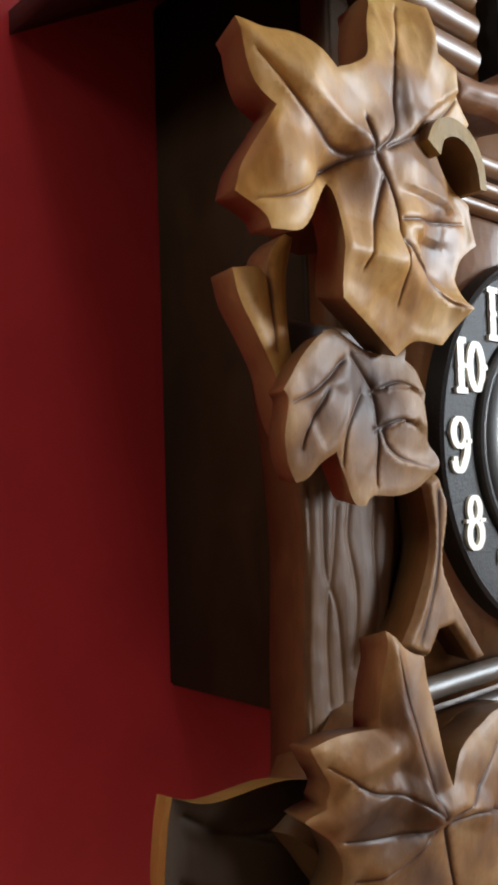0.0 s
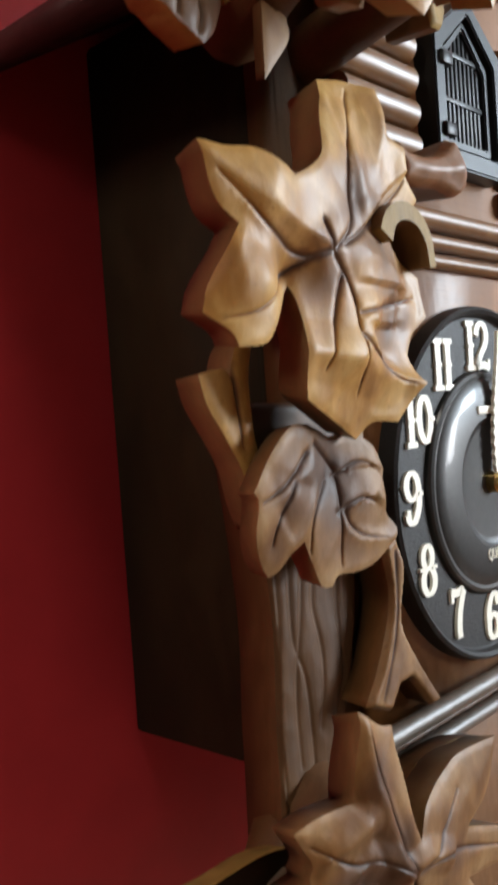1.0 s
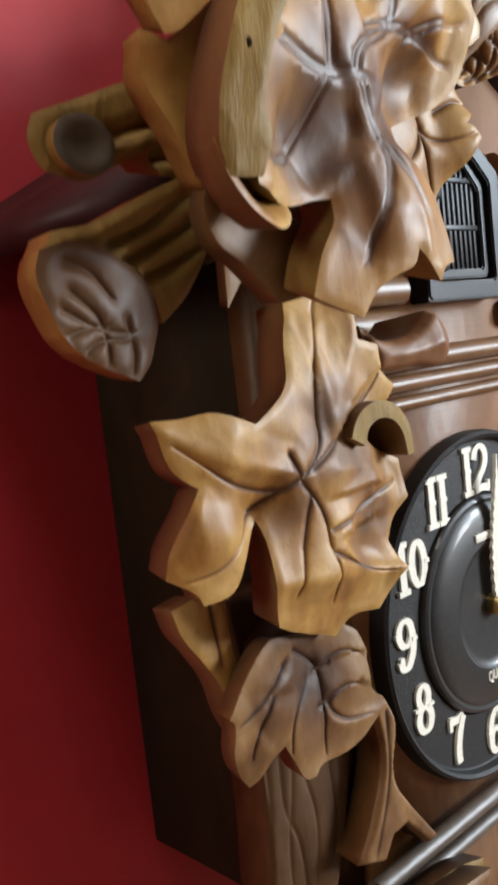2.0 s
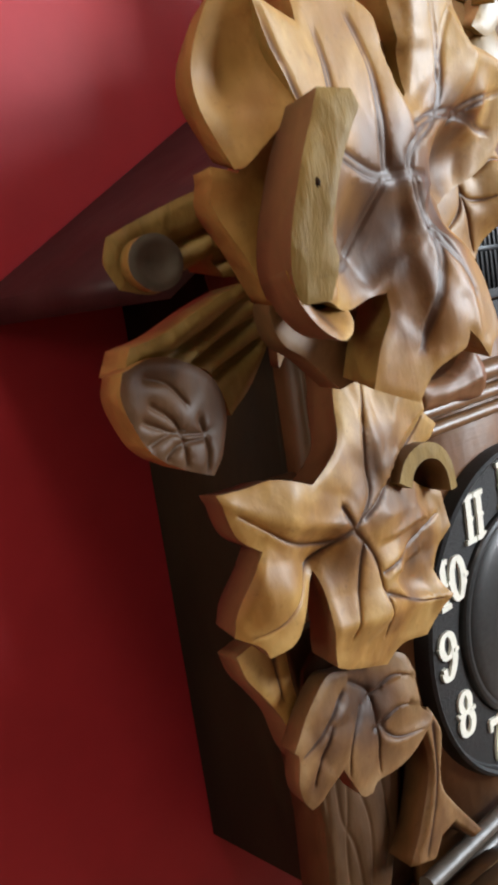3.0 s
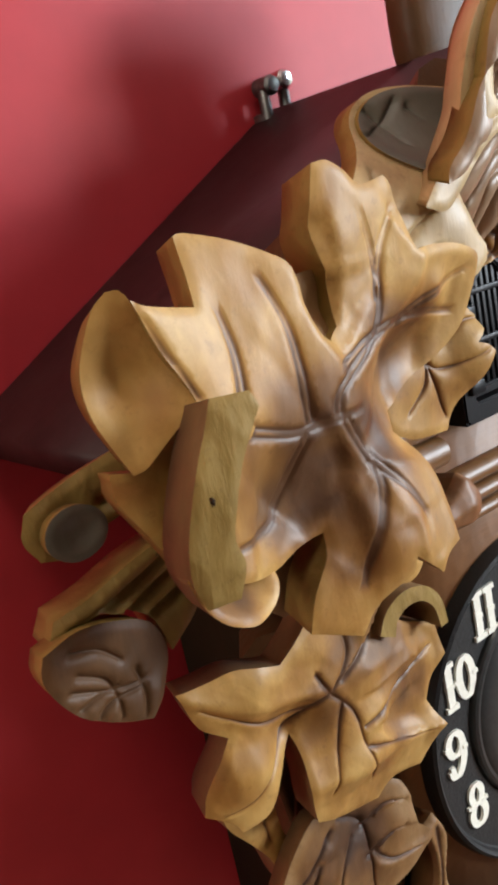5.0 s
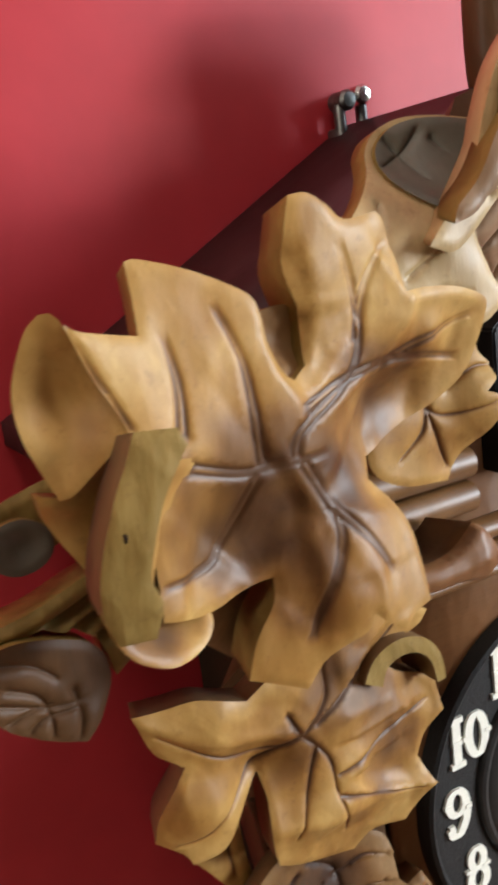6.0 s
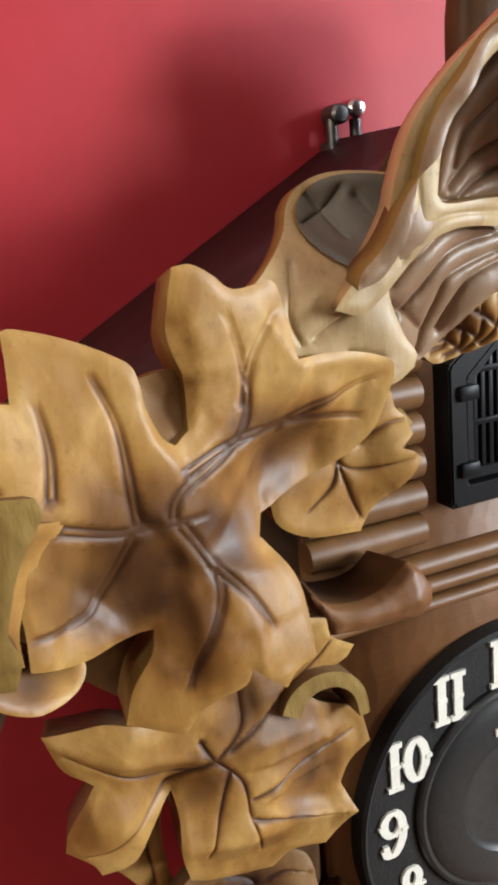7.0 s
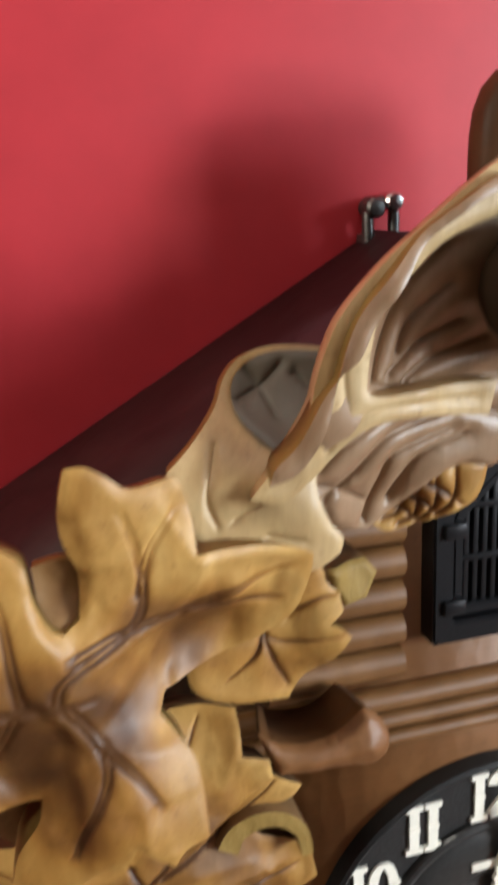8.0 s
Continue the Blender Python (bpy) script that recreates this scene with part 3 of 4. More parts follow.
door = part("shutter", ring_prism(shutter_outline(0), shutter_outline(0.0060), -0.0030, 0.0099), BLACK, clock, "black plastic bird door frame")
part("grille_frame", ring_prism(shutter_outline(0.0068), shutter_outline(0.0098), -0.0010, 0.006), BLACK, door, "black plastic grille")
part("grille_back", box(-0.0168, 0.0168, 0.006, 0.0098, 1.608, 1.650), BLACK, door)
for i in range(9):
    x = -0.0112 + i * 0.0028
    part("bar", box(x - 0.0008, x + 0.0008, 0.0005, 0.0055, 1.6100, 1.6480, 0.0003), BLACK, door)
for z in (1.624, 1.639):
    part("cross_bar", box(-0.0128, 0.0128, 0.0, 0.005, z - 0.0009, z + 0.0009, 0.0003), BLACK, door)
for z in (1.612, 1.634):
    part("hinge", box(-0.0200, -0.0135, -0.0045, 0.001, z - 0.0022, z + 0.0022, 0.0007), BLACK, door)

# carved frame beside the dial, and the rods below it
part("side_frame", carve([(-110, 30.9), (-79.8, 29.7), (-68.4, 13.7), (-68.5, -16.9), (-72.3, -39.2), (-78.7, -57.5), (-90.4, -86.6), (-105, -82), (-103.4, -55.7), (-102.6, -28.8), (-106, 4)],
    [(-102, -50, 8), (-80, -50, 6)],
    [[(-96.5, -10), (-96.7, -29.6), (-92.2, -44.1), (-91.3, -72.4)], [(-86.1, -11.7), (-88.2, -23.2), (-85.7, -37.8), (-88.2, -56)], [(-75.7, -10.6), (-78.1, -25.3), (-77.9, -43), (-82, -54.1)], [(-101.9, -9.8), (-101.6, -29.1), (-102.8, -56.4), (-102.3, -80.8)], [(-92, -15.8), (-93.6, -28.4), (-95.9, -42.3), (-96.2, -64.4)]], 12, 0.5, 0.5, 6, 0.8, 1.2, 0.0, width=0.8), [STAIN, STAIN, STAIN], clock, "carved brown frame board like bark")
part("vine", carve([(-69.5, -10.2), (-63.6, -8.1), (-59.8, -17.3), (-62.6, -32.1), (-58, -41.6), (-44.2, -59.6), (-49.9, -59.8), (-59.9, -48.9), (-66.3, -49.4), (-70.4, -55.4), (-80.8, -51.5), (-73.1, -41.2), (-66.5, -25.8)],
    [(-68, -30, -4)],
    [[(-63.9, -12.6), (-65.1, -31.9), (-73.8, -51.2)]], 10, 0.4, 0.8, 4, 0.9, 1.8), [TAN, WALNUT, STAIN], clock, "slender carved vine beside the dial")
part("rod", tube([Vector((x, 0.0, 1.435)) for x in (-0.0713, 0.0, 0.0713)], 0.0030, 20), ROD, clock, "glossy grey brown wooden rod")
part("rod", tube([Vector((x, 0.003, 1.4245)) for x in (-0.066, 0.0, 0.066)], 0.0026, 20), ROD, clock, "glossy grey brown wooden rod")
part("bottom_rail", box(-0.086, 0.086, 0.006, 0.0215, 1.330, 1.4278, 0.002), WALNUT, clock, "brown bottom rail")

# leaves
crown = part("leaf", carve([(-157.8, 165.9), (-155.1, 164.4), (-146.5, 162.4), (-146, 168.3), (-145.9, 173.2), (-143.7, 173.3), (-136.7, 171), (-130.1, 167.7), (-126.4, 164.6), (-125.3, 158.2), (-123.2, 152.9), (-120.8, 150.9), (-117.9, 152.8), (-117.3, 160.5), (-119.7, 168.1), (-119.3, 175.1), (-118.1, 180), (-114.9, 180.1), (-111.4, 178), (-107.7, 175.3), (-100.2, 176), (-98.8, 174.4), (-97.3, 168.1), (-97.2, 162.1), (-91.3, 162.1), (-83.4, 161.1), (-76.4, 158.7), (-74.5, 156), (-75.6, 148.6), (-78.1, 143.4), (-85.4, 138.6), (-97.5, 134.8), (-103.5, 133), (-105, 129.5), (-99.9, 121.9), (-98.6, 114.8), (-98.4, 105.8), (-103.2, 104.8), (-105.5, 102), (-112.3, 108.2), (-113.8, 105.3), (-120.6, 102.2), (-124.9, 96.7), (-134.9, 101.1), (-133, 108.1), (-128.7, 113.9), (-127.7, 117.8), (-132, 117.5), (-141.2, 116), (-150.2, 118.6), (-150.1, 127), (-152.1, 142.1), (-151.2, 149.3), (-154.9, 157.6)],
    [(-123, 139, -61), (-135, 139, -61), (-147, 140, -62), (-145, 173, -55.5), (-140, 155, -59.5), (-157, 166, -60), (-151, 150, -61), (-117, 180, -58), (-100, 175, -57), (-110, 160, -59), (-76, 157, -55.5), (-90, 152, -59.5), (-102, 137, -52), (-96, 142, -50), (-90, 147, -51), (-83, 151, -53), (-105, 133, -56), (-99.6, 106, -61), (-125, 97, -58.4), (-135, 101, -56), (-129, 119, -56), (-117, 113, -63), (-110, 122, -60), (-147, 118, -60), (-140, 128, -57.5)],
    [[(-141.9, 141.3), (-133, 138.3), (-125.8, 138.2), (-117.2, 137.9)], [(-121.9, 137.2), (-117, 128.8), (-116.2, 121.8), (-120.4, 113), (-123.2, 106.1)], [(-117, 128.8), (-110.5, 121.2), (-107, 115.1)], [(-123.6, 138.7), (-121.8, 143), (-111.3, 148.2), (-107.2, 153.2), (-107.3, 162.8), (-109.7, 171.4)], [(-107.2, 155.2), (-105.4, 163.4), (-100.3, 170.3)], [(-119.9, 146.3), (-108.4, 149.5), (-95, 150.2), (-80.4, 147.7)], [(-99.9, 149.9), (-92, 152.7), (-78.7, 155.6)], [(-129.4, 139.1), (-130, 146.6), (-130.7, 156.5), (-133.2, 164.3)], [(-142.9, 146.8), (-141.9, 154.2), (-142.5, 161.1)], [(-130.8, 136.5), (-134.4, 128.7), (-139.4, 123.7), (-148.2, 123.7)], [(-151.4, 149.5), (-154.2, 156.6), (-157.8, 165.6)]], 8, groove=0.6, width=0.5, swell=0.3, ridges=[[(-95.7, 161.9), (-103.9, 153.7), (-111.8, 148.5)], [(-111.3, 121.3), (-110.5, 111.4), (-109.8, 106.2)], [(-121.1, 119.1), (-128.4, 114.2), (-135.1, 109.3)], [(-112.5, 177.9), (-109.9, 172.3)], [(-126.4, 163.7), (-124.4, 154.5), (-121.5, 149.5)]], crest=1.0, fall=9, glaze_shade=[(-118, 137, 9), (-138, 131, 13), (-128, 126, 9), (-93, 146, 10), (-112, 128, 8)], stem=0.72, bare_sheen=[(-143, 159, 9), (-107, 167, 9), (-84, 156, 7)], creases=[([(-116.0, 144.0), (-105.0, 148.0), (-96.0, 149.0), (-84.0, 147.0)], 1.2, 5, 3.2, 8), ([(-103.0, 172.0), (-99.0, 164.0), (-96.0, 160.0), (-100.0, 153.0), (-108.0, 148.0)], 2.2, 5, 0.8, 5), ([(-96.0, 160.0), (-88.0, 160.0), (-78.0, 158.0)], 0, 3, 1.6, 4), ([(-126.0, 162.0), (-125.0, 153.0), (-120.0, 146.0)], 3.5, 5, 0, 3), ([(-140.0, 139.0), (-130.0, 136.0), (-121.0, 136.0)], 0.3, 4, 2.6, 12), ([(-132.0, 117.0), (-126.0, 122.0), (-118.0, 127.0)], 3.0, 8, 1.2, 6), ([(-110.0, 116.0), (-110.0, 110.0), (-110.0, 105.0)], 1.0, 4, 1.0, 4), ([(-119.0, 132.0), (-114.0, 127.0), (-103.0, 124.0)], 3.0, 6, 0.5, 6), ([(-118.0, 152.0), (-115.0, 161.0), (-117.0, 174.0)], 2.5, 4, 0, 3)]), [HONEY, OLIVE, CUT], clock, "large honey brown carved maple leaf with cut veins")
part("lobe", carve([(-158.2, 166.7), (-160.5, 167.7), (-162.5, 165.5), (-164.2, 160.5), (-165, 155.7), (-164.8, 150.6), (-163.5, 145.8), (-161.5, 140.3), (-159, 141.1), (-153.7, 145.9), (-150.6, 148.6), (-154, 157.2)],
    [(-165, 156.6, -53), (-160.4, 167.7, -58), (-161.4, 140.7, -55.4), (-158, 166.6, -60), (-151.3, 149.3, -60.5), (-158, 154, -54)],
    [], 5, dish=2.0, pale=0.35, taper=0.16), [HONEY, OLIVE, CUT], crown)
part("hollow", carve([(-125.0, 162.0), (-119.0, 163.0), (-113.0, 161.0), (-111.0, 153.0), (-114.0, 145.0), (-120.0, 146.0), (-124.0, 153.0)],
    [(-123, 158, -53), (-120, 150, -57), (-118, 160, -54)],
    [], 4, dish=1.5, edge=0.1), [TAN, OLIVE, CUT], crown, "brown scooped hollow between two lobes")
part("lobe", carve([(-164.4, 141.3), (-159.5, 140.1), (-154.7, 144.6), (-149.7, 149), (-147.7, 142.4), (-149.5, 124.3), (-154, 118.9), (-157.7, 125.9), (-162.7, 135.4)],
    [(-161, 141, -54), (-151, 149, -60), (-157, 122, -52), (-165, 135, -50)],
    [], 5), [HONEY, OLIVE, CUT], crown)
part("curled_lobe", carve([(-152.4, 150.2), (-154.2, 146), (-156.2, 142), (-159.2, 134), (-160.4, 128), (-160.2, 123), (-158.6, 118.5), (-153.2, 118.5), (-151.8, 124), (-153.2, 128.5), (-152.2, 133.5), (-150.2, 139.5), (-147.4, 144.2), (-145.4, 147.2), (-146.4, 149.8)],
    [(-153, 149, -66), (-157, 140, -65.5), (-160, 130, -64.5), (-159, 120, -63), (-144, 148.5, -68.5), (-149.5, 140, -68), (-152, 130, -67), (-152, 120, -65)],
    [], 8, edge=0.4, taper=0.10, rough=0.2), [OLIVE, SIDE, STAIN], crown, "sawn olive edge of a curled lobe")
part("lobe", carve([(-157.0, 129.0), (-156.0, 134.0), (-154.0, 140.0), (-149.0, 145.0), (-141.0, 143.0), (-145.0, 138.0), (-149.0, 132.0), (-151.0, 126.0), (-151.0, 120.0), (-155.0, 123.0)],
    [(-157.0, 129.0, -64.8), (-156.0, 134.0, -64.8), (-154.0, 140.0, -64.8), (-149.0, 145.0, -64.8), (-141.0, 143.0, -60.6), (-145.0, 138.0, -60.6), (-149.0, 132.0, -60.6), (-151.0, 126.0, -60.6), (-151.0, 120.0, -60.6), (-155.0, 123.0, -60.6)],
    [], 5, edge=0.1, rough=0.1, pale=-0.15, taper=0.0), [HONEY, SIDE, CUT], crown, "inner face of the curled lobe")
part("curled_tip", carve([(-160.6, 124), (-159, 119), (-156, 115), (-151, 112.2), (-146.5, 111.6), (-143, 112.6), (-140.8, 115), (-141, 118.2), (-146, 117.2), (-150, 119.6), (-153.2, 124.5), (-157, 126.5)],
    [(-160, 122, -63), (-156, 116, -63.5), (-150, 113, -62.5), (-142, 114, -59), (-141, 118, -56), (-146, 117, -55), (-151, 120, -56), (-154, 124, -60)],
    [], 7, edge=0.8, rough=0.3, taper=0.15, dish=1.2, pale=-0.25, glaze_shade=[(-150, 118, 7)]), [HONEY, SIDE, STAIN], crown)
# added backing plate that closes the gap behind the curl, no lobe of its own
part("lobe", carve([(-147.0, 123.0), (-137.0, 118.0), (-127.0, 116.0), (-123.0, 110.0), (-126.0, 102.0), (-133.0, 101.0), (-141.0, 108.0), (-147.0, 112.0), (-149.0, 118.0)],
    [(-140, 118, -46)],
    [], 5), [TAN, SIDE, CUT], crown)
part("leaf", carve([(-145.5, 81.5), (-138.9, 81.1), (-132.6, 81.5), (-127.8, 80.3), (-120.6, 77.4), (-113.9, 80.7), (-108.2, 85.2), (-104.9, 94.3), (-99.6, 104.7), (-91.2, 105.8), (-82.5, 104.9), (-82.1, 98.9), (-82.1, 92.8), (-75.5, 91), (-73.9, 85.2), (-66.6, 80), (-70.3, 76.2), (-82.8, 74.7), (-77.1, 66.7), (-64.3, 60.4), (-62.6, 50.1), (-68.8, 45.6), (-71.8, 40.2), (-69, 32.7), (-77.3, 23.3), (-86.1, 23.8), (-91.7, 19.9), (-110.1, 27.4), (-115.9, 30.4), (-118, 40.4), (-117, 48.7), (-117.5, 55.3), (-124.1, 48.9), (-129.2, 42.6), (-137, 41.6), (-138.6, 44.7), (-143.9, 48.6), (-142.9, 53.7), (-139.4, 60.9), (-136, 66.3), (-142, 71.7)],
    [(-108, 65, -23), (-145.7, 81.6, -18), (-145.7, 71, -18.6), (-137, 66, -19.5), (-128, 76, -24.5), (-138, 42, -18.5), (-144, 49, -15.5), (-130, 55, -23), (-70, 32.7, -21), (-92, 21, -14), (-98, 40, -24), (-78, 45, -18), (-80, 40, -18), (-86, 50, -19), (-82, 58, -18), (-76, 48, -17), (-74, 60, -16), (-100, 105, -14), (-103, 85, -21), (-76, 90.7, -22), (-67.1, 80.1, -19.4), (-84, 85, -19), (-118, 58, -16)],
    [[(-110.8, 69.5), (-108, 63.5), (-101, 54.5), (-100, 44.3), (-96.3, 30.8)], [(-108.9, 63), (-114.6, 61.6), (-127.3, 65.6), (-135.6, 71.4), (-141.2, 75.8)], [(-107.8, 62.9), (-114.2, 60.4), (-120.9, 56.2), (-131.9, 49.2), (-139.7, 47.3)], [(-107.1, 63.4), (-100.2, 70.6), (-99.4, 84.4), (-91.1, 103.2)], [(-103.9, 64.5), (-91.4, 70.7), (-78.9, 78.6), (-74, 83.8)], [(-104, 58.4), (-107.4, 47.6), (-111.3, 37)], [(-99.3, 49.3), (-78.2, 52.9), (-67.4, 54.9)], [(-99.6, 44.2), (-81.3, 35.1), (-72.2, 32.8)]], 9, groove=0.75, width=0.5, swell=0.3, ridges=[[(-143.5, 79.4), (-130.4, 72.5), (-112.7, 65.5)], [(-138.5, 62.1), (-136.8, 57.6), (-137.4, 51.8)], [(-118.8, 41.2), (-111.4, 40.7), (-99, 38.7), (-82.2, 33.6)], [(-95.7, 63.1), (-80, 61.4), (-72.7, 53.1)], [(-94.4, 49.7), (-80.7, 55.7)], [(-101.5, 98.9), (-98.7, 82.8)], [(-81, 103), (-87.1, 85)]], crest=1.6, fall=7, pale=0.05, glaze_shade=[(-104, 62, 8), (-79, 50, 10), (-82, 66, 11), (-98, 80, 9), (-120, 71, 7)], bare_sheen=[(-139, 76, 6)], creases=[([(-99.0, 101.0), (-98.0, 85.0), (-96.0, 71.0)], -2.0, 4, 0.8, 3), ([(-96.0, 69.0), (-85.0, 78.0), (-72.0, 87.0)], -2.4, -5, 0, 3), ([(-98.0, 57.0), (-85.0, 57.0), (-71.0, 56.0)], -2.4, -5, 0, 3), ([(-95.0, 47.0), (-86.0, 47.0), (-76.0, 48.0)], -2.4, -5, 0, 3), ([(-96.0, 45.0), (-89.0, 39.0), (-80.0, 35.0), (-66.0, 32.0)], 4.0, 4.5, 3.0, 6), ([(-117.0, 40.0), (-108.0, 39.0), (-96.0, 36.0)], 0.5, 6, 1.2, 7), ([(-136.0, 66.0), (-138.0, 60.0), (-144.0, 50.0)], 0.5, 5, 2.5, 5), ([(-146.0, 81.0), (-131.0, 71.0), (-107.0, 64.0)], 1.6, 4, 0.8, 3), ([(-115.0, 59.0), (-118.0, 51.0), (-118.0, 40.0)], 0.0, 3, 2.0, 3)]), [HONEY, SIDE, CUT], clock, "honey brown carved five-lobed leaf beside the dial")
part("leaf", carve([(-112.2, 25), (-120.1, 19.7), (-126.9, 10.9), (-125.4, 8.5), (-125.8, 1.6), (-123.9, -4.4), (-120.6, -9.1), (-117.6, -8.2), (-114.3, -4.8), (-110.1, -2.4), (-106.8, -7.9), (-103.1, -14.2), (-99.4, -15.1), (-96.7, -12.8), (-88.9, -13.1), (-81.1, -11.7), (-73.1, -7.3), (-72.7, -4), (-77.4, 1.9), (-78.9, 11.7), (-80.7, 17.3), (-84.3, 20), (-83.5, 22.8), (-95, 21), (-104.6, 23.2)],
    [(-73, -5.7, -11), (-101.5, -15, -9), (-127, 11, -10.5), (-121, -9, -7), (-111, 25, -11), (-96, 13, -8), (-112, 8, -13), (-85, 5, -12)],
    [[(-104.3, 19.9), (-95.7, 12.7), (-95.5, 3.1), (-95.5, -10.2)], [(-96.1, 11.3), (-87.8, 14.3), (-81.6, 12.3)], [(-96.6, 2.5), (-88.1, 5.2), (-82.4, 3.9)], [(-93.7, 2.5), (-88.3, -3.6), (-77.1, -6.3)], [(-107.6, 18.3), (-116.9, 11.4), (-124.2, 8.2)], [(-113.6, 11.5), (-119.2, 2.8), (-120.4, -2)], [(-100.1, 11.1), (-106.8, 2.9), (-107.4, -6)]], 6.5, groove=0.75, width=0.5, swell=0.3, glaze_shade=[(-97, 13, 10), (-112, 8, 8)], creases=[([(-96.0, 12.0), (-83.0, 13.0), (-77.0, 9.0)], -1.8, -4, 0, 3), ([(-94.0, 3.0), (-84.0, 5.0), (-77.0, 1.0)], -1.8, -4, 0, 3), ([(-95.0, 0.0), (-90.0, -4.0), (-80.0, -6.0), (-72.0, -6.0)], 2.5, 4, 1.2, 5), ([(-105.0, 11.0), (-109.0, 2.0), (-114.0, -3.0)], 0.3, 4, 1.8, 4), ([(-121.0, 8.0), (-113.0, 12.0), (-106.0, 15.0)], 1.2, 4, 0.6, 4)]), [TAN, SIDE, CUT], clock, "brown carved leaf with dark sides beside the dial")
part("leaf", carve([(-106.8, -41.7), (-97.5, -47.8), (-91.6, -49.8), (-89.3, -61.5), (-87.8, -73.4), (-84.8, -80.7), (-79.6, -74.2), (-66, -71.4), (-56, -69.3), (-34.1, -71.5), (-41.1, -85.3), (-53.4, -91), (-29, -100.8), (-26, -111.1), (-53.4, -105.7), (-35.4, -126.9), (-52.3, -132.8), (-70.6, -120.1), (-83.2, -123.9), (-98.3, -113.4), (-109.2, -115.1), (-119, -103.8), (-115.9, -94.5), (-118.5, -86.3), (-126.3, -79.2), (-121.4, -77.2), (-121.7, -71.4), (-126.7, -63.5), (-119.2, -62.3), (-108.3, -62.6), (-108, -51.6)],
    [(-96, -85, -19), (-106, -43, -19), (-125, -80, -12), (-70, -60, -15), (-80, -110, -14), (-110, -110, -8)],
    [[(-88.6, -87.4), (-95.7, -72.7), (-100.7, -59.2), (-105, -45.9)], [(-88.6, -87.4), (-103.2, -77.9), (-112.2, -75.3), (-121.7, -68.4)], [(-89.7, -88.4), (-102.6, -87.5), (-117.1, -85.4)], [(-86.9, -89.3), (-82, -102), (-77.7, -117.5)], [(-85.8, -88.3), (-73.5, -85.4), (-61.2, -77.5)], [(-84.3, -89.5), (-67.8, -91.2), (-35.4, -103.6)], [(-90.6, -89.5), (-100.8, -94.7), (-112.7, -95.5)]], 9, groove=0.75, width=0.5, swell=0.3, arch=2.0, heart=(-95, -85), ridges=[[(-120.1, -80.9), (-113, -78), (-106.7, -76.3), (-99.5, -80.1), (-93.4, -85.3)], [(-91.2, -85.9), (-82, -85.4), (-69.3, -91.1)], [(-105.6, -45.8), (-103.6, -59.7), (-94.7, -82.4)], [(-118.6, -71.4), (-107.2, -67.6)], [(-106.6, -95.1), (-96.2, -90.7)]], crest=2.4, fall=5, glaze_shade=[(-95, -85, 12), (-104, -60, 10), (-112, -82, 8)]), [TAN, SIDE, CUT], clock, "brown carved five-lobed leaf under the dial")
part("leaf", carve([(-70.1, -75.2), (-61.7, -71.2), (-41.2, -72), (-24.8, -76.4), (-29.5, -96.3), (-65.6, -90)],
    [(-70, -70, -6)],
    [[(-67.8, -86.5), (-57, -78.9), (-37, -75.5)]], 7), [OLIVE, STAIN, STAIN], clock, "olive brown carved leaf under the rod")
part("leaf", carve([(-86.1, 156.1), (-93.9, 150.6), (-98.2, 143.4), (-97.9, 131.7), (-95.8, 125.8), (-87.9, 121.6), (-76.3, 119.9), (-73.4, 124.4), (-69.1, 128.8), (-64.6, 135.1), (-66.6, 137), (-69, 138.1), (-65.8, 140.4), (-65.6, 143.4), (-68.4, 146.2), (-69.6, 150), (-74.7, 155.5)],
    [(-65, 136, -49), (-75, 121, -42), (-80, 140, -44), (-66, 146, -45)],
    [[(-86.3, 151.6), (-81.9, 137.2), (-75.8, 134.3), (-66, 135.9)], [(-81.9, 137.2), (-79.6, 130), (-76.1, 123.1)], [(-81.9, 137.2), (-83.6, 132.1), (-89.7, 127.4)], [(-76.4, 140.4), (-70.3, 143.1), (-65.4, 142.8)]], 8, width=0.5), [HONEY, OLIVE, CUT], clock, "small golden carved leaf behind the large leaf")
part("leaf", carve([(-99.4, 173), (-95.1, 176.6), (-88.2, 183.2), (-85.4, 187.8), (-81.9, 191.3), (-76.7, 193.3), (-69.5, 193.2), (-60.5, 191.7), (-67.2, 178), (-72.1, 170), (-70.3, 162.3), (-67.5, 158.3), (-68, 155.3), (-72.8, 152.7), (-80.3, 152.7), (-89.3, 155.1), (-95.3, 160.2)],
    [(-82, 186, -36), (-75, 193, -37), (-65, 157, -52), (-79, 171, -51), (-72, 165, -52), (-85, 165, -50), (-70, 155, -52), (-92, 178, -44), (-88, 172, -48)],
    [[(-89.8, 177.1), (-92.4, 168.1), (-91.1, 162.8)], [(-88.2, 163.5), (-82.5, 167), (-79.1, 168.8)], [(-80.3, 190.1), (-78.4, 186.2), (-76.4, 181)], [(-74.3, 190.7), (-78.2, 186.7), (-82.4, 184.3)], [(-82, 160.1), (-75.1, 158.4)]], 5, swell=0.4, width=0.45), [CREAM, OLIVE, STAIN], clock, "pale carved leaf with a knotted end")
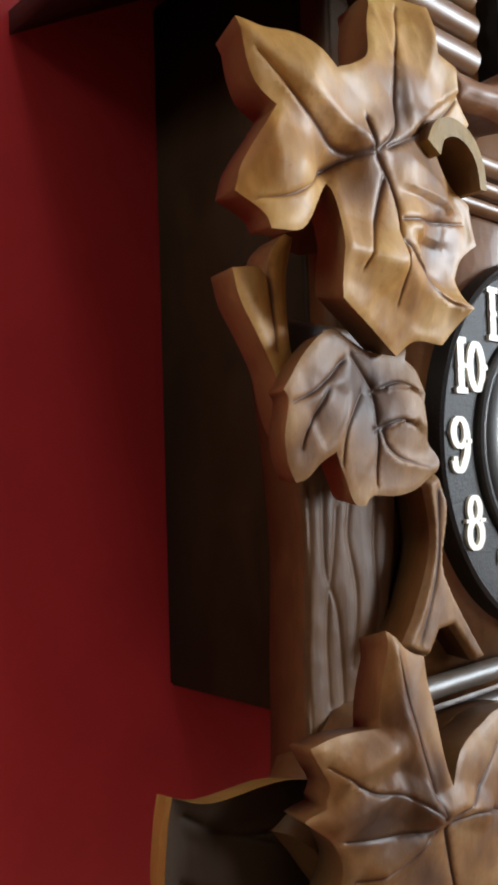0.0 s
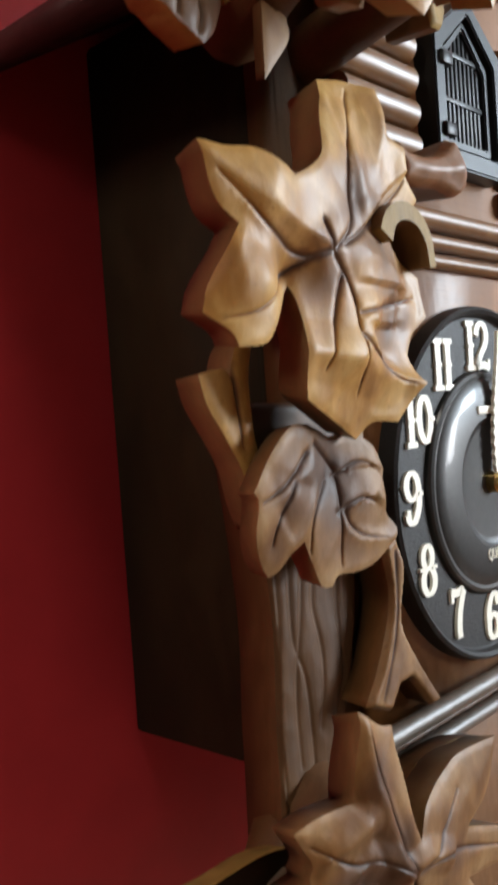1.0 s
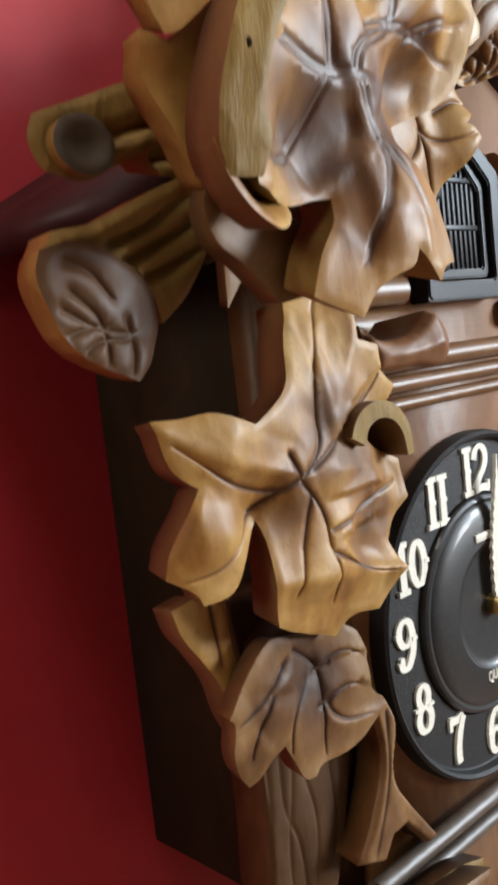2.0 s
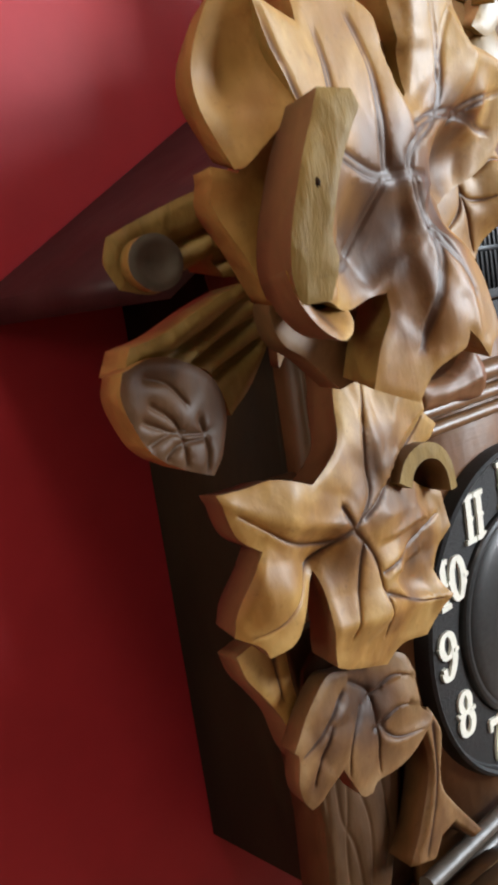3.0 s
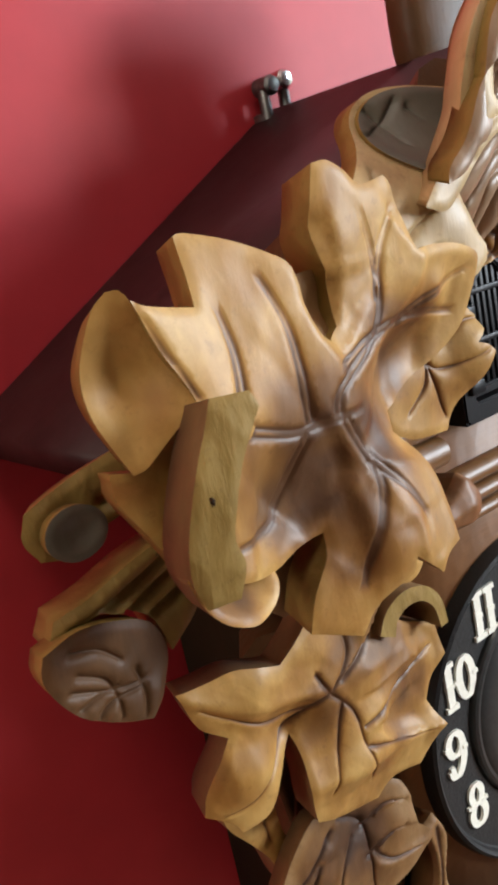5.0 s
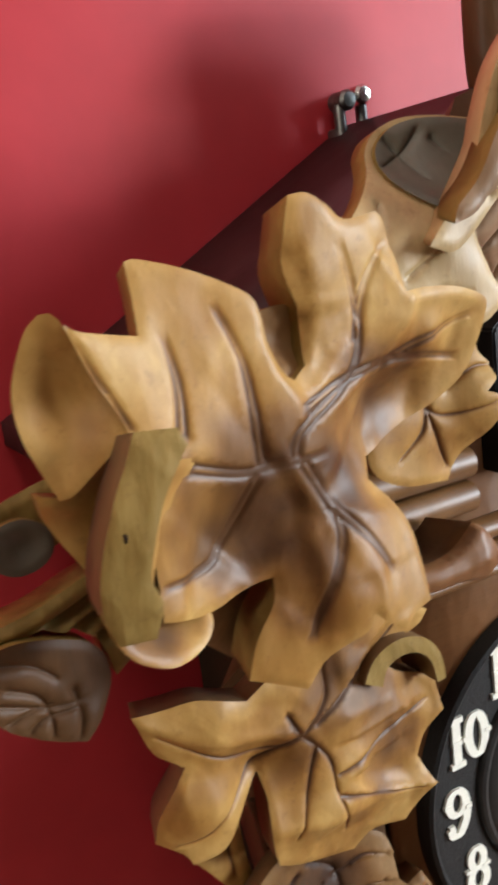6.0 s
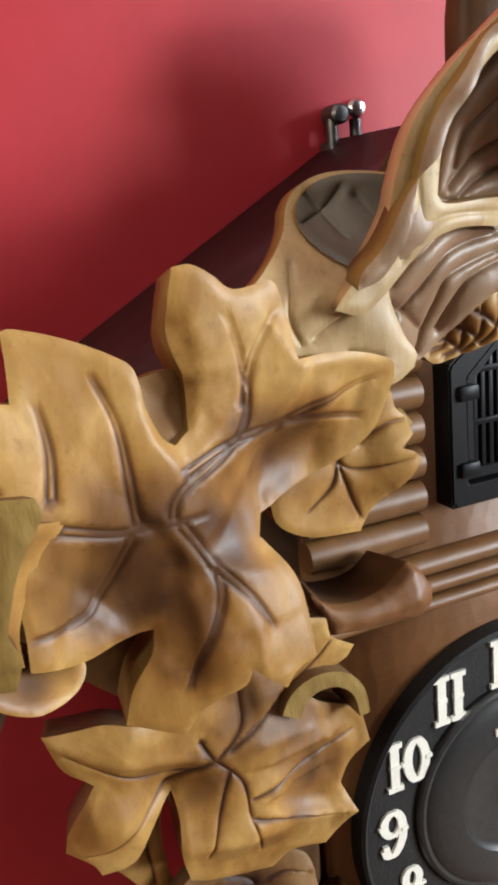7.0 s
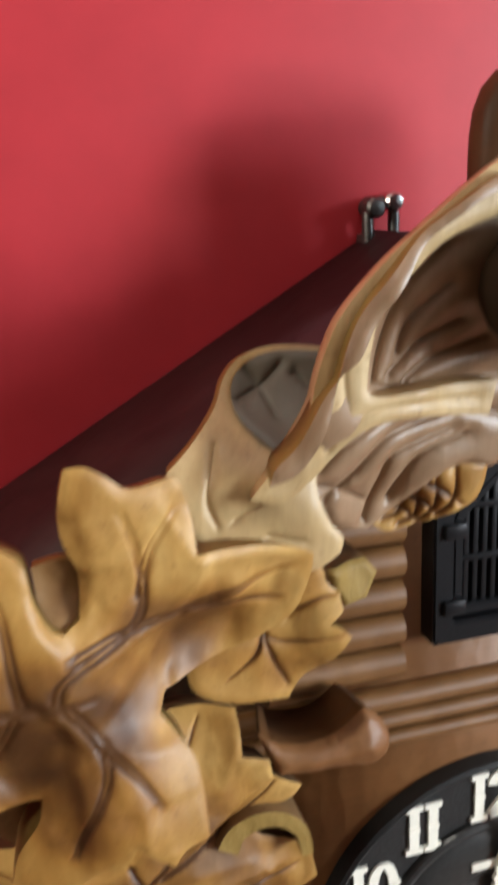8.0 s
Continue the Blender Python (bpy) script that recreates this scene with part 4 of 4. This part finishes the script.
# this end's dark grey brown has the wing's shade painted into it
part("knot", carve([(-84.2, 187), (-80.8, 190.8), (-76, 192.6), (-69.5, 192.6), (-61.5, 191.2), (-66.5, 179.5), (-71, 172.5), (-76.5, 174), (-81.5, 177.5), (-84.6, 182)],
    [(-82, 186, -37.8), (-75, 193, -38.8), (-65, 157, -53.8), (-79, 171, -52.8), (-72, 165, -53.8), (-85, 165, -51.8), (-70, 155, -53.8), (-92, 178, -45.8), (-88, 172, -49.8)],
    [[(-81.2, 189.6), (-78.9, 185.6), (-77.1, 181.1)], [(-74.8, 190.1), (-78.6, 186.4), (-83.6, 184.1)], [(-72.4, 188.8), (-70.5, 185.9)]], 4, 1.1, 0.5, edge=0.5, width=0.45), [KNOT, OLIVE, STAIN], clock, "cross-cut knot, its grey brown darkened with the wing's shade")
part("leaf", carve([(-111.9, 124), (-107.8, 121.1), (-103.4, 119.4), (-103, 114.5), (-108.5, 107.7), (-112.6, 103), (-112.3, 113.2)],
    [(-100, 130, -10)],
    [], 3), [TAN, STAIN, STAIN], clock, "narrow olive leaf in the shade of the crown")
part("twig", carve([(-77.2, 96), (-72.8, 92.5), (-65.2, 91.4), (-57.1, 93.2), (-50.1, 98.3), (-46.7, 95.8), (-43.5, 90.3), (-44, 85.7), (-48.2, 82.9), (-57.5, 83.9), (-65.4, 83.6), (-73.1, 84)],
    [(-50, 90, -22), (-80, 75, -20)],
    [], 16, edge=2.5, dish=-3.5, rough=0.5, taper=0.2), [PANEL, WALNUT, STAIN], clock, "brown carved branch stub")
part("twig", carve([(-134, 37.3), (-126.4, 38.4), (-123.1, 36), (-121.8, 43), (-117.8, 47.2), (-115.2, 46.6), (-117.9, 36.5), (-117.2, 22.5), (-114.5, 11), (-116.8, -0.5), (-119.6, 5.7), (-122.3, 15.5), (-127.3, 23.8), (-131.9, 30.6)],
    [(-132, 38, -3)],
    [[(-123.7, 44.6), (-122.4, 33.4), (-121.2, 20.9)]], 8, pale=-0.1), [HONEY, SIDE, CUT], clock, "brown carved twig with a forked end")
part("twig", carve([(-60.0, 138.0), (-49.0, 138.0), (-46.0, 134.0), (-49.0, 128.0), (-55.0, 127.0), (-58.0, 132.0)],
    [(-60, 140, -24), (-50, 138, -20)],
    [], 14, edge=1.5, taper=0.1), [OLIVE, SIDE, STAIN], clock, "short sawn twig end in front of the fluting")
cone = part("pine_cone", carve([(-176.6, 112), (-170, 113.5), (-163, 111.9), (-154.8, 107.5), (-152.2, 100.6), (-155.4, 93.8), (-159.1, 90.2), (-165.6, 93), (-172, 97.4), (-176.4, 104), (-177.7, 108.5)],
    [(-176, 112, -38), (-164, 94, -36), (-150, 100, -34)],
    [[(-172.1, 110.3), (-166.8, 108.3), (-162.8, 104.4)], [(-171.6, 105.6), (-166.3, 101.8), (-164.7, 97), (-164.9, 93.3)], [(-173.3, 103), (-165.5, 99.4), (-158.3, 98.1)], [(-169.8, 95), (-165.9, 97.4), (-158.7, 97.2)], [(-159.9, 100.8), (-159.4, 95.2), (-160.2, 92.2)], [(-172.5, 98.6), (-168.1, 99.7), (-163.9, 100)]], 7, 0.8, 0.6, 3.5, 0.9, width=0.5), [STAIN, OLIVE, CUT], clock, "carved pine cone with cross-cut scales")
part("stalk", carve([(-174.4, 110.8), (-171.9, 115.4), (-162.4, 117.4), (-149.3, 123.6), (-141, 118.4), (-140, 112.1), (-144.5, 104.7), (-151.1, 99.7), (-153.7, 107.9), (-160.9, 111.6), (-167.2, 112.7)],
    [(-168, 113, -34), (-150, 108, -33), (-140, 130, -44)],
    [[(-163.5, 112.2), (-153.2, 116.3), (-147.7, 120.4)], [(-157.5, 110.2), (-148.8, 114.2), (-143.2, 117.3)], [(-152.9, 107.5), (-146.2, 110.2), (-140.2, 113.3)]], 9, 2.2, 1.6, 3.0, 0.9, width=1.2), [OLIVE, OLIVE, STAIN], cone, "grooved olive stalk")
acorn = part("acorn", carve([(-158.7, 127.9), (-160.1, 125.6), (-162.7, 124.3), (-165.8, 124.2), (-168.4, 125.5), (-170.1, 127.6), (-170.2, 130.1), (-168.9, 132.3), (-166.5, 133.6), (-163.5, 133.8), (-160.7, 132.6), (-158.9, 130.5)],
    [(-170, 130, -37)],
    [], 5, dish=3.0, edge=0.8, taper=0.1), [KNOT, OLIVE, STAIN], clock, "carved acorn with a hollow end")
part("stalk", carve([(-172.7, 129.7), (-171.3, 134.1), (-163.9, 136.8), (-148.9, 141.5), (-142.7, 138), (-141, 124.6), (-148.6, 125), (-150.2, 129.5), (-157.5, 126.2), (-163.5, 123.8), (-170.5, 125.3)],
    [(-166, 133, -32), (-145, 136, -34), (-140, 145, -42)],
    [[(-157.5, 131.7), (-152.8, 133.1), (-146.5, 134.7)], [(-157.8, 126.6), (-151.9, 127.7), (-144.8, 128.6)]], 7, 2.0, 1.2, 3.0, 0.9, width=1.2, taper=0.28), [OLIVE, OLIVE, STAIN], acorn, "grooved olive stalk")
part("lower_cone", carve([(-150.5, -70.8), (-140.3, -74.7), (-122.3, -75.1), (-111.5, -77.2), (-104.4, -80.6), (-108.2, -87.1), (-94.7, -97.7), (-101.4, -108.8), (-109.6, -116.2), (-147.3, -101.8), (-152.6, -91), (-151.9, -78)],
    [(-140, -90, 2)],
    [[(-146.4, -76.2), (-135.9, -82.7), (-119.5, -90.1)], [(-140, -80), (-128, -86), (-112, -88)], [(-147, -90), (-136, -96), (-122, -101)]], 7, dish=2.5, edge=-0.6), [CASE, OLIVE, CASE], clock, "dark carved cone below the case")
for a, b, r in (((-0.123, -0.050, 1.639), (-0.10, 0.012, 1.625), 0.010), ((-0.108, -0.006, 1.563), (-0.095, 0.012, 1.560), 0.012), ((-0.096, 0.001, 1.513), (-0.092, 0.012, 1.512), 0.012), ((-0.095, -0.007, 1.415), (-0.090, 0.012, 1.425), 0.012), ((-0.078, -0.034, 1.672), (-0.07, 0.012, 1.655), 0.010), ((-0.055, -0.040, 1.69), (-0.045, 0.012, 1.66), 0.010), ((-0.075, -0.034, 1.633), (-0.07, 0.012, 1.625), 0.008), ((-0.115, 0.006, 1.405), (-0.095, 0.014, 1.42), 0.010)):
    part("peg", tube([Vector(a), (Vector(a) + Vector(b)) / 2, Vector(b)], r, 10), STAIN, clock)



def curl(path, y0, y1, thick):
    """A thin strip bent along a path of (x, z) and reaching from y0 back to y1."""
    line = spline([(x / 1000, 0, 1.5 + z / 1000) for x, z in path], 6)
    bm, rows = bmesh.new(), []
    for i, q in enumerate(line):
        t = (line[min(i + 1, len(line) - 1)] - line[max(i - 1, 0)]).normalized()
        out = Vector((-t.z, 0, t.x)) * thick
        low = q - out * 1.0 * (1 - i / (len(line) - 1))
        rows.append([bm.verts.new(v) for v in (low + Vector((0, y0, 0)), q + out + Vector((0, y0, 0)), q + out + Vector((0, y1, 0)), low + Vector((0, y1, 0)))])
    for a, b in zip(rows, rows[1:]):
        for k in range(4):
            bm.faces.new((a[k], a[(k + 1) % 4], b[(k + 1) % 4], b[k])).material_index = 0 if k == 0 else 1
    bm.faces.new(rows[0])
    bm.faces.new(rows[-1][::-1])
    bmesh.ops.recalc_face_normals(bm, faces=bm.faces)
    sharpen(bm, 50)
    return bm


part("scroll", curl([(-87.2, 68.3), (-84.5, 72.6), (-79.0, 74.5), (-73.0, 73.0), (-69.1, 68.5), (-68.1, 62.0)], -0.0230, -0.0090, 0.0028), [OLIVE, SIDE], clock, "curled leaf tip with a sawn olive edge")

# bird
wing = part("wing", carve([(-46.5, 218.4), (-53.5, 214.2), (-59.5, 208.6), (-67.1, 200.5), (-72, 190.8), (-74.2, 184.2), (-77.8, 175.9), (-81.7, 170.8), (-84.2, 168.2), (-77.4, 166.4), (-69.5, 163.7), (-65.6, 156.4), (-56.4, 153.1), (-51.2, 156.2), (-38.5, 166.1), (-30, 165), (-15, 175), (-14, 222), (-26, 232), (-38.8, 225)],
    [(-60, 188, -51.4), (-80, 171, -48.4), (-63, 203, -52.4), (-48, 217, -52.4), (-40, 160, -40.4), (-35, 190, -45.4), (-52, 158, -36.4), (-66, 180, -54.4)],
    [[(-45.8, 212.5), (-55.5, 203.1), (-59.7, 194.7), (-61.6, 186.8)], [(-61.6, 186.8), (-52.1, 185.4), (-30.2, 185.1)], [(-71.5, 171.6), (-67, 175.7), (-57.5, 181.1), (-47.5, 181.2), (-29, 176.5)], [(-68.6, 163.6), (-63.2, 168.5), (-55.7, 176), (-41.4, 178.5)], [(-57.5, 155.2), (-55.6, 165.2), (-53.3, 171.1), (-40.6, 174.9)], [(-51.9, 159.6), (-47.3, 169.3), (-36.9, 173.4)], [(-57.8, 188.3), (-51.3, 193.6), (-41.4, 197.3)], [(-54.1, 186.5), (-47.3, 190.2), (-35.1, 193.4)], [(-55.9, 191.5), (-53.4, 197.9), (-44.4, 204.3)], [(-70.5, 166.9), (-65, 165), (-58, 160.4)]], 5, 1.2, 1.6, 4, 1.0), [FEATHER, OLIVE, STAIN], clock, "brown carved bird wing with cut feathers")
part("wing_band", carve([(-30, 219), (-26, 231), (-38.8, 226), (-54.3, 214.8), (-62.6, 207.9), (-69.6, 200.1), (-73.2, 190.7), (-74.7, 184.2), (-79.1, 176.1), (-85.7, 168.6), (-79.9, 167), (-74.6, 170.3), (-70.9, 173.8), (-66.5, 178.3), (-61.6, 180.5), (-54.3, 180.9), (-37.3, 179), (-35.7, 185.5), (-51.1, 185.8), (-61.8, 185.5), (-64.2, 187.2), (-63.4, 193.9), (-61.7, 200.9), (-55.5, 207.4), (-47.7, 213.4)],
    [(-60, 188, -56), (-80, 171, -53), (-63, 203, -57), (-48, 217, -57), (-40, 185, -52)],
    [[(-71, 176), (-68.1, 184.3), (-68, 192.5), (-62.3, 204.4)], [(-68.9, 179.1), (-61.7, 183.4), (-40.1, 182.7)]], 5, 0.5, 0.5), [CREAM, CREAM, OLIVE], wing, "pale forked band of the wing")
part("wing_edge", carve([(-39.0, 224.0), (-45.0, 221.0), (-54.0, 215.0), (-60.0, 209.0), (-66.0, 202.0), (-69.0, 196.0), (-71.0, 189.0), (-74.0, 180.0), (-78.0, 174.0), (-83.0, 172.0), (-82.0, 175.0), (-78.0, 179.0), (-74.0, 186.0), (-70.0, 191.0), (-67.0, 194.0), (-64.0, 200.0), (-60.0, 205.0), (-55.0, 212.0), (-50.0, 216.0), (-45.0, 219.0), (-38.0, 222.0)],
    [(-82, 169, -58), (-76, 178, -59), (-70, 190, -59.5), (-66, 202, -60), (-54, 213, -60), (-38, 226, -60), (-68, 190, -62), (-60, 204, -63), (-48, 214, -63), (-73, 180, -61)],
    [], 6, edge=0.6, rough=0.7, pale=-0.1), [FEATHER, OLIVE, STAIN], wing, "smooth brown wing edge with an olive sawn side")
part("breast", carve([(-55.2, 154.1), (-53.3, 157.3), (-48.4, 161.2), (-44.8, 164.1), (-38.7, 166.7), (-30.6, 166.6), (-33.4, 157.9), (-41.4, 153.8), (-47.5, 151.9), (-51.9, 151.5)],
    [(-52.6, 155.8, -36), (-40, 165, -42)],
    [[(-52.5, 154.4), (-48.8, 155.3), (-47.9, 159.1)], [(-48.9, 152.7), (-45.1, 155), (-46, 161.7)], [(-45, 153), (-42, 156.8), (-42.9, 164)], [(-41.6, 154.7), (-38.4, 158.4), (-38.3, 165.4)], [(-51.7, 156.9), (-47.5, 155.8), (-44.9, 152.4)], [(-48.1, 159.8), (-43.9, 157.6), (-41.6, 154.7)], [(-45.2, 162.9), (-41.1, 160.6), (-36.5, 156.9)]], 9, 0.9, 1.0, 3.5, 0.9), [HONEY, STAIN, STAIN], clock, "brown carved scaly breast feathers")


def blob(centre, radii, rings=14, sides=20, squareness=2.0):
    bm = bmesh.new()
    bmesh.ops.create_uvsphere(bm, u_segments=sides, v_segments=rings, radius=1)
    for v in bm.verts:
        k = sum(abs(c) ** squareness for c in v.co) ** (-1 / squareness)
        v.co = Vector([centre[i] + radii[i] * v.co[i] * k for i in range(3)]) + Vector((0, 0, 0.0008)) * noise.noise(v.co * 3)
    return bm


part("head", blob((-0.024, -0.062, 1.7035), (0.0205, 0.015, 0.0145)), CASE, clock, "dark brown bird head")
part("neck", tube([Vector((-0.02, -0.055, 1.70)), Vector((-0.005, -0.03, 1.695)), Vector((0.005, 0.0, 1.69))], 0.011, 12), CASE, clock)
part("tail", blob((0.0345, 0.020, 1.7235), (0.0355, 0.009, 0.0315), 20, 28, 3.6), STAIN, clock, "dark brown upright tail post")

part("nail_hole", blob((-0.1565, -0.0672, 1.6360), (0.00045, 0.0004, 0.00045), 6, 8), CASE, crown, "small dark nail hole")

# hanging loop
hook = tagged(new("picture_hook"), "small shiny steel hanging loop above the roof ridge", "hook")
hook.location = (0.0, 0.088, 1.706)


def bit(name, bm, mat, label=""):
    ob = link(name, bm, mat, None, label)
    ob.parent = hook
    ob.matrix_parent_inverse = Matrix.Translation((0.0, -0.088, -1.706))
    return ob


loop = [Vector((-0.0046, 0.0815, 1.7050)), Vector((-0.0047, 0.0815, 1.7100))]
loop += [Vector((0.0047 * math.cos(a), 0.0815, 1.7135 + 0.0042 * math.sin(a))) for a in np.linspace(math.pi, 0.0, 12)]
loop += [Vector((0.0047, 0.0815, 1.7100)), Vector((0.0046, 0.0815, 1.7050))]
bit("loop", tube(loop, 0.0019, 10, 1.3), IRON)
bit("plate", box(-0.0065, 0.0065, 0.0800, 0.0878, 1.7000, 1.7075, 0.001), IRON)
for x, z, metal in ((-0.0030, 1.7160, IRON), (0.0036, 1.7175, STEEL)):
    bit("screw", lathe([(0.0034, 0.006), (0.0034, -0.0012), (0.0025, -0.0024), (0.0004, -0.0028)], (x, 0.0795, z), 20), metal, "bright steel screw head" if metal is STEEL else "dull steel screw head")
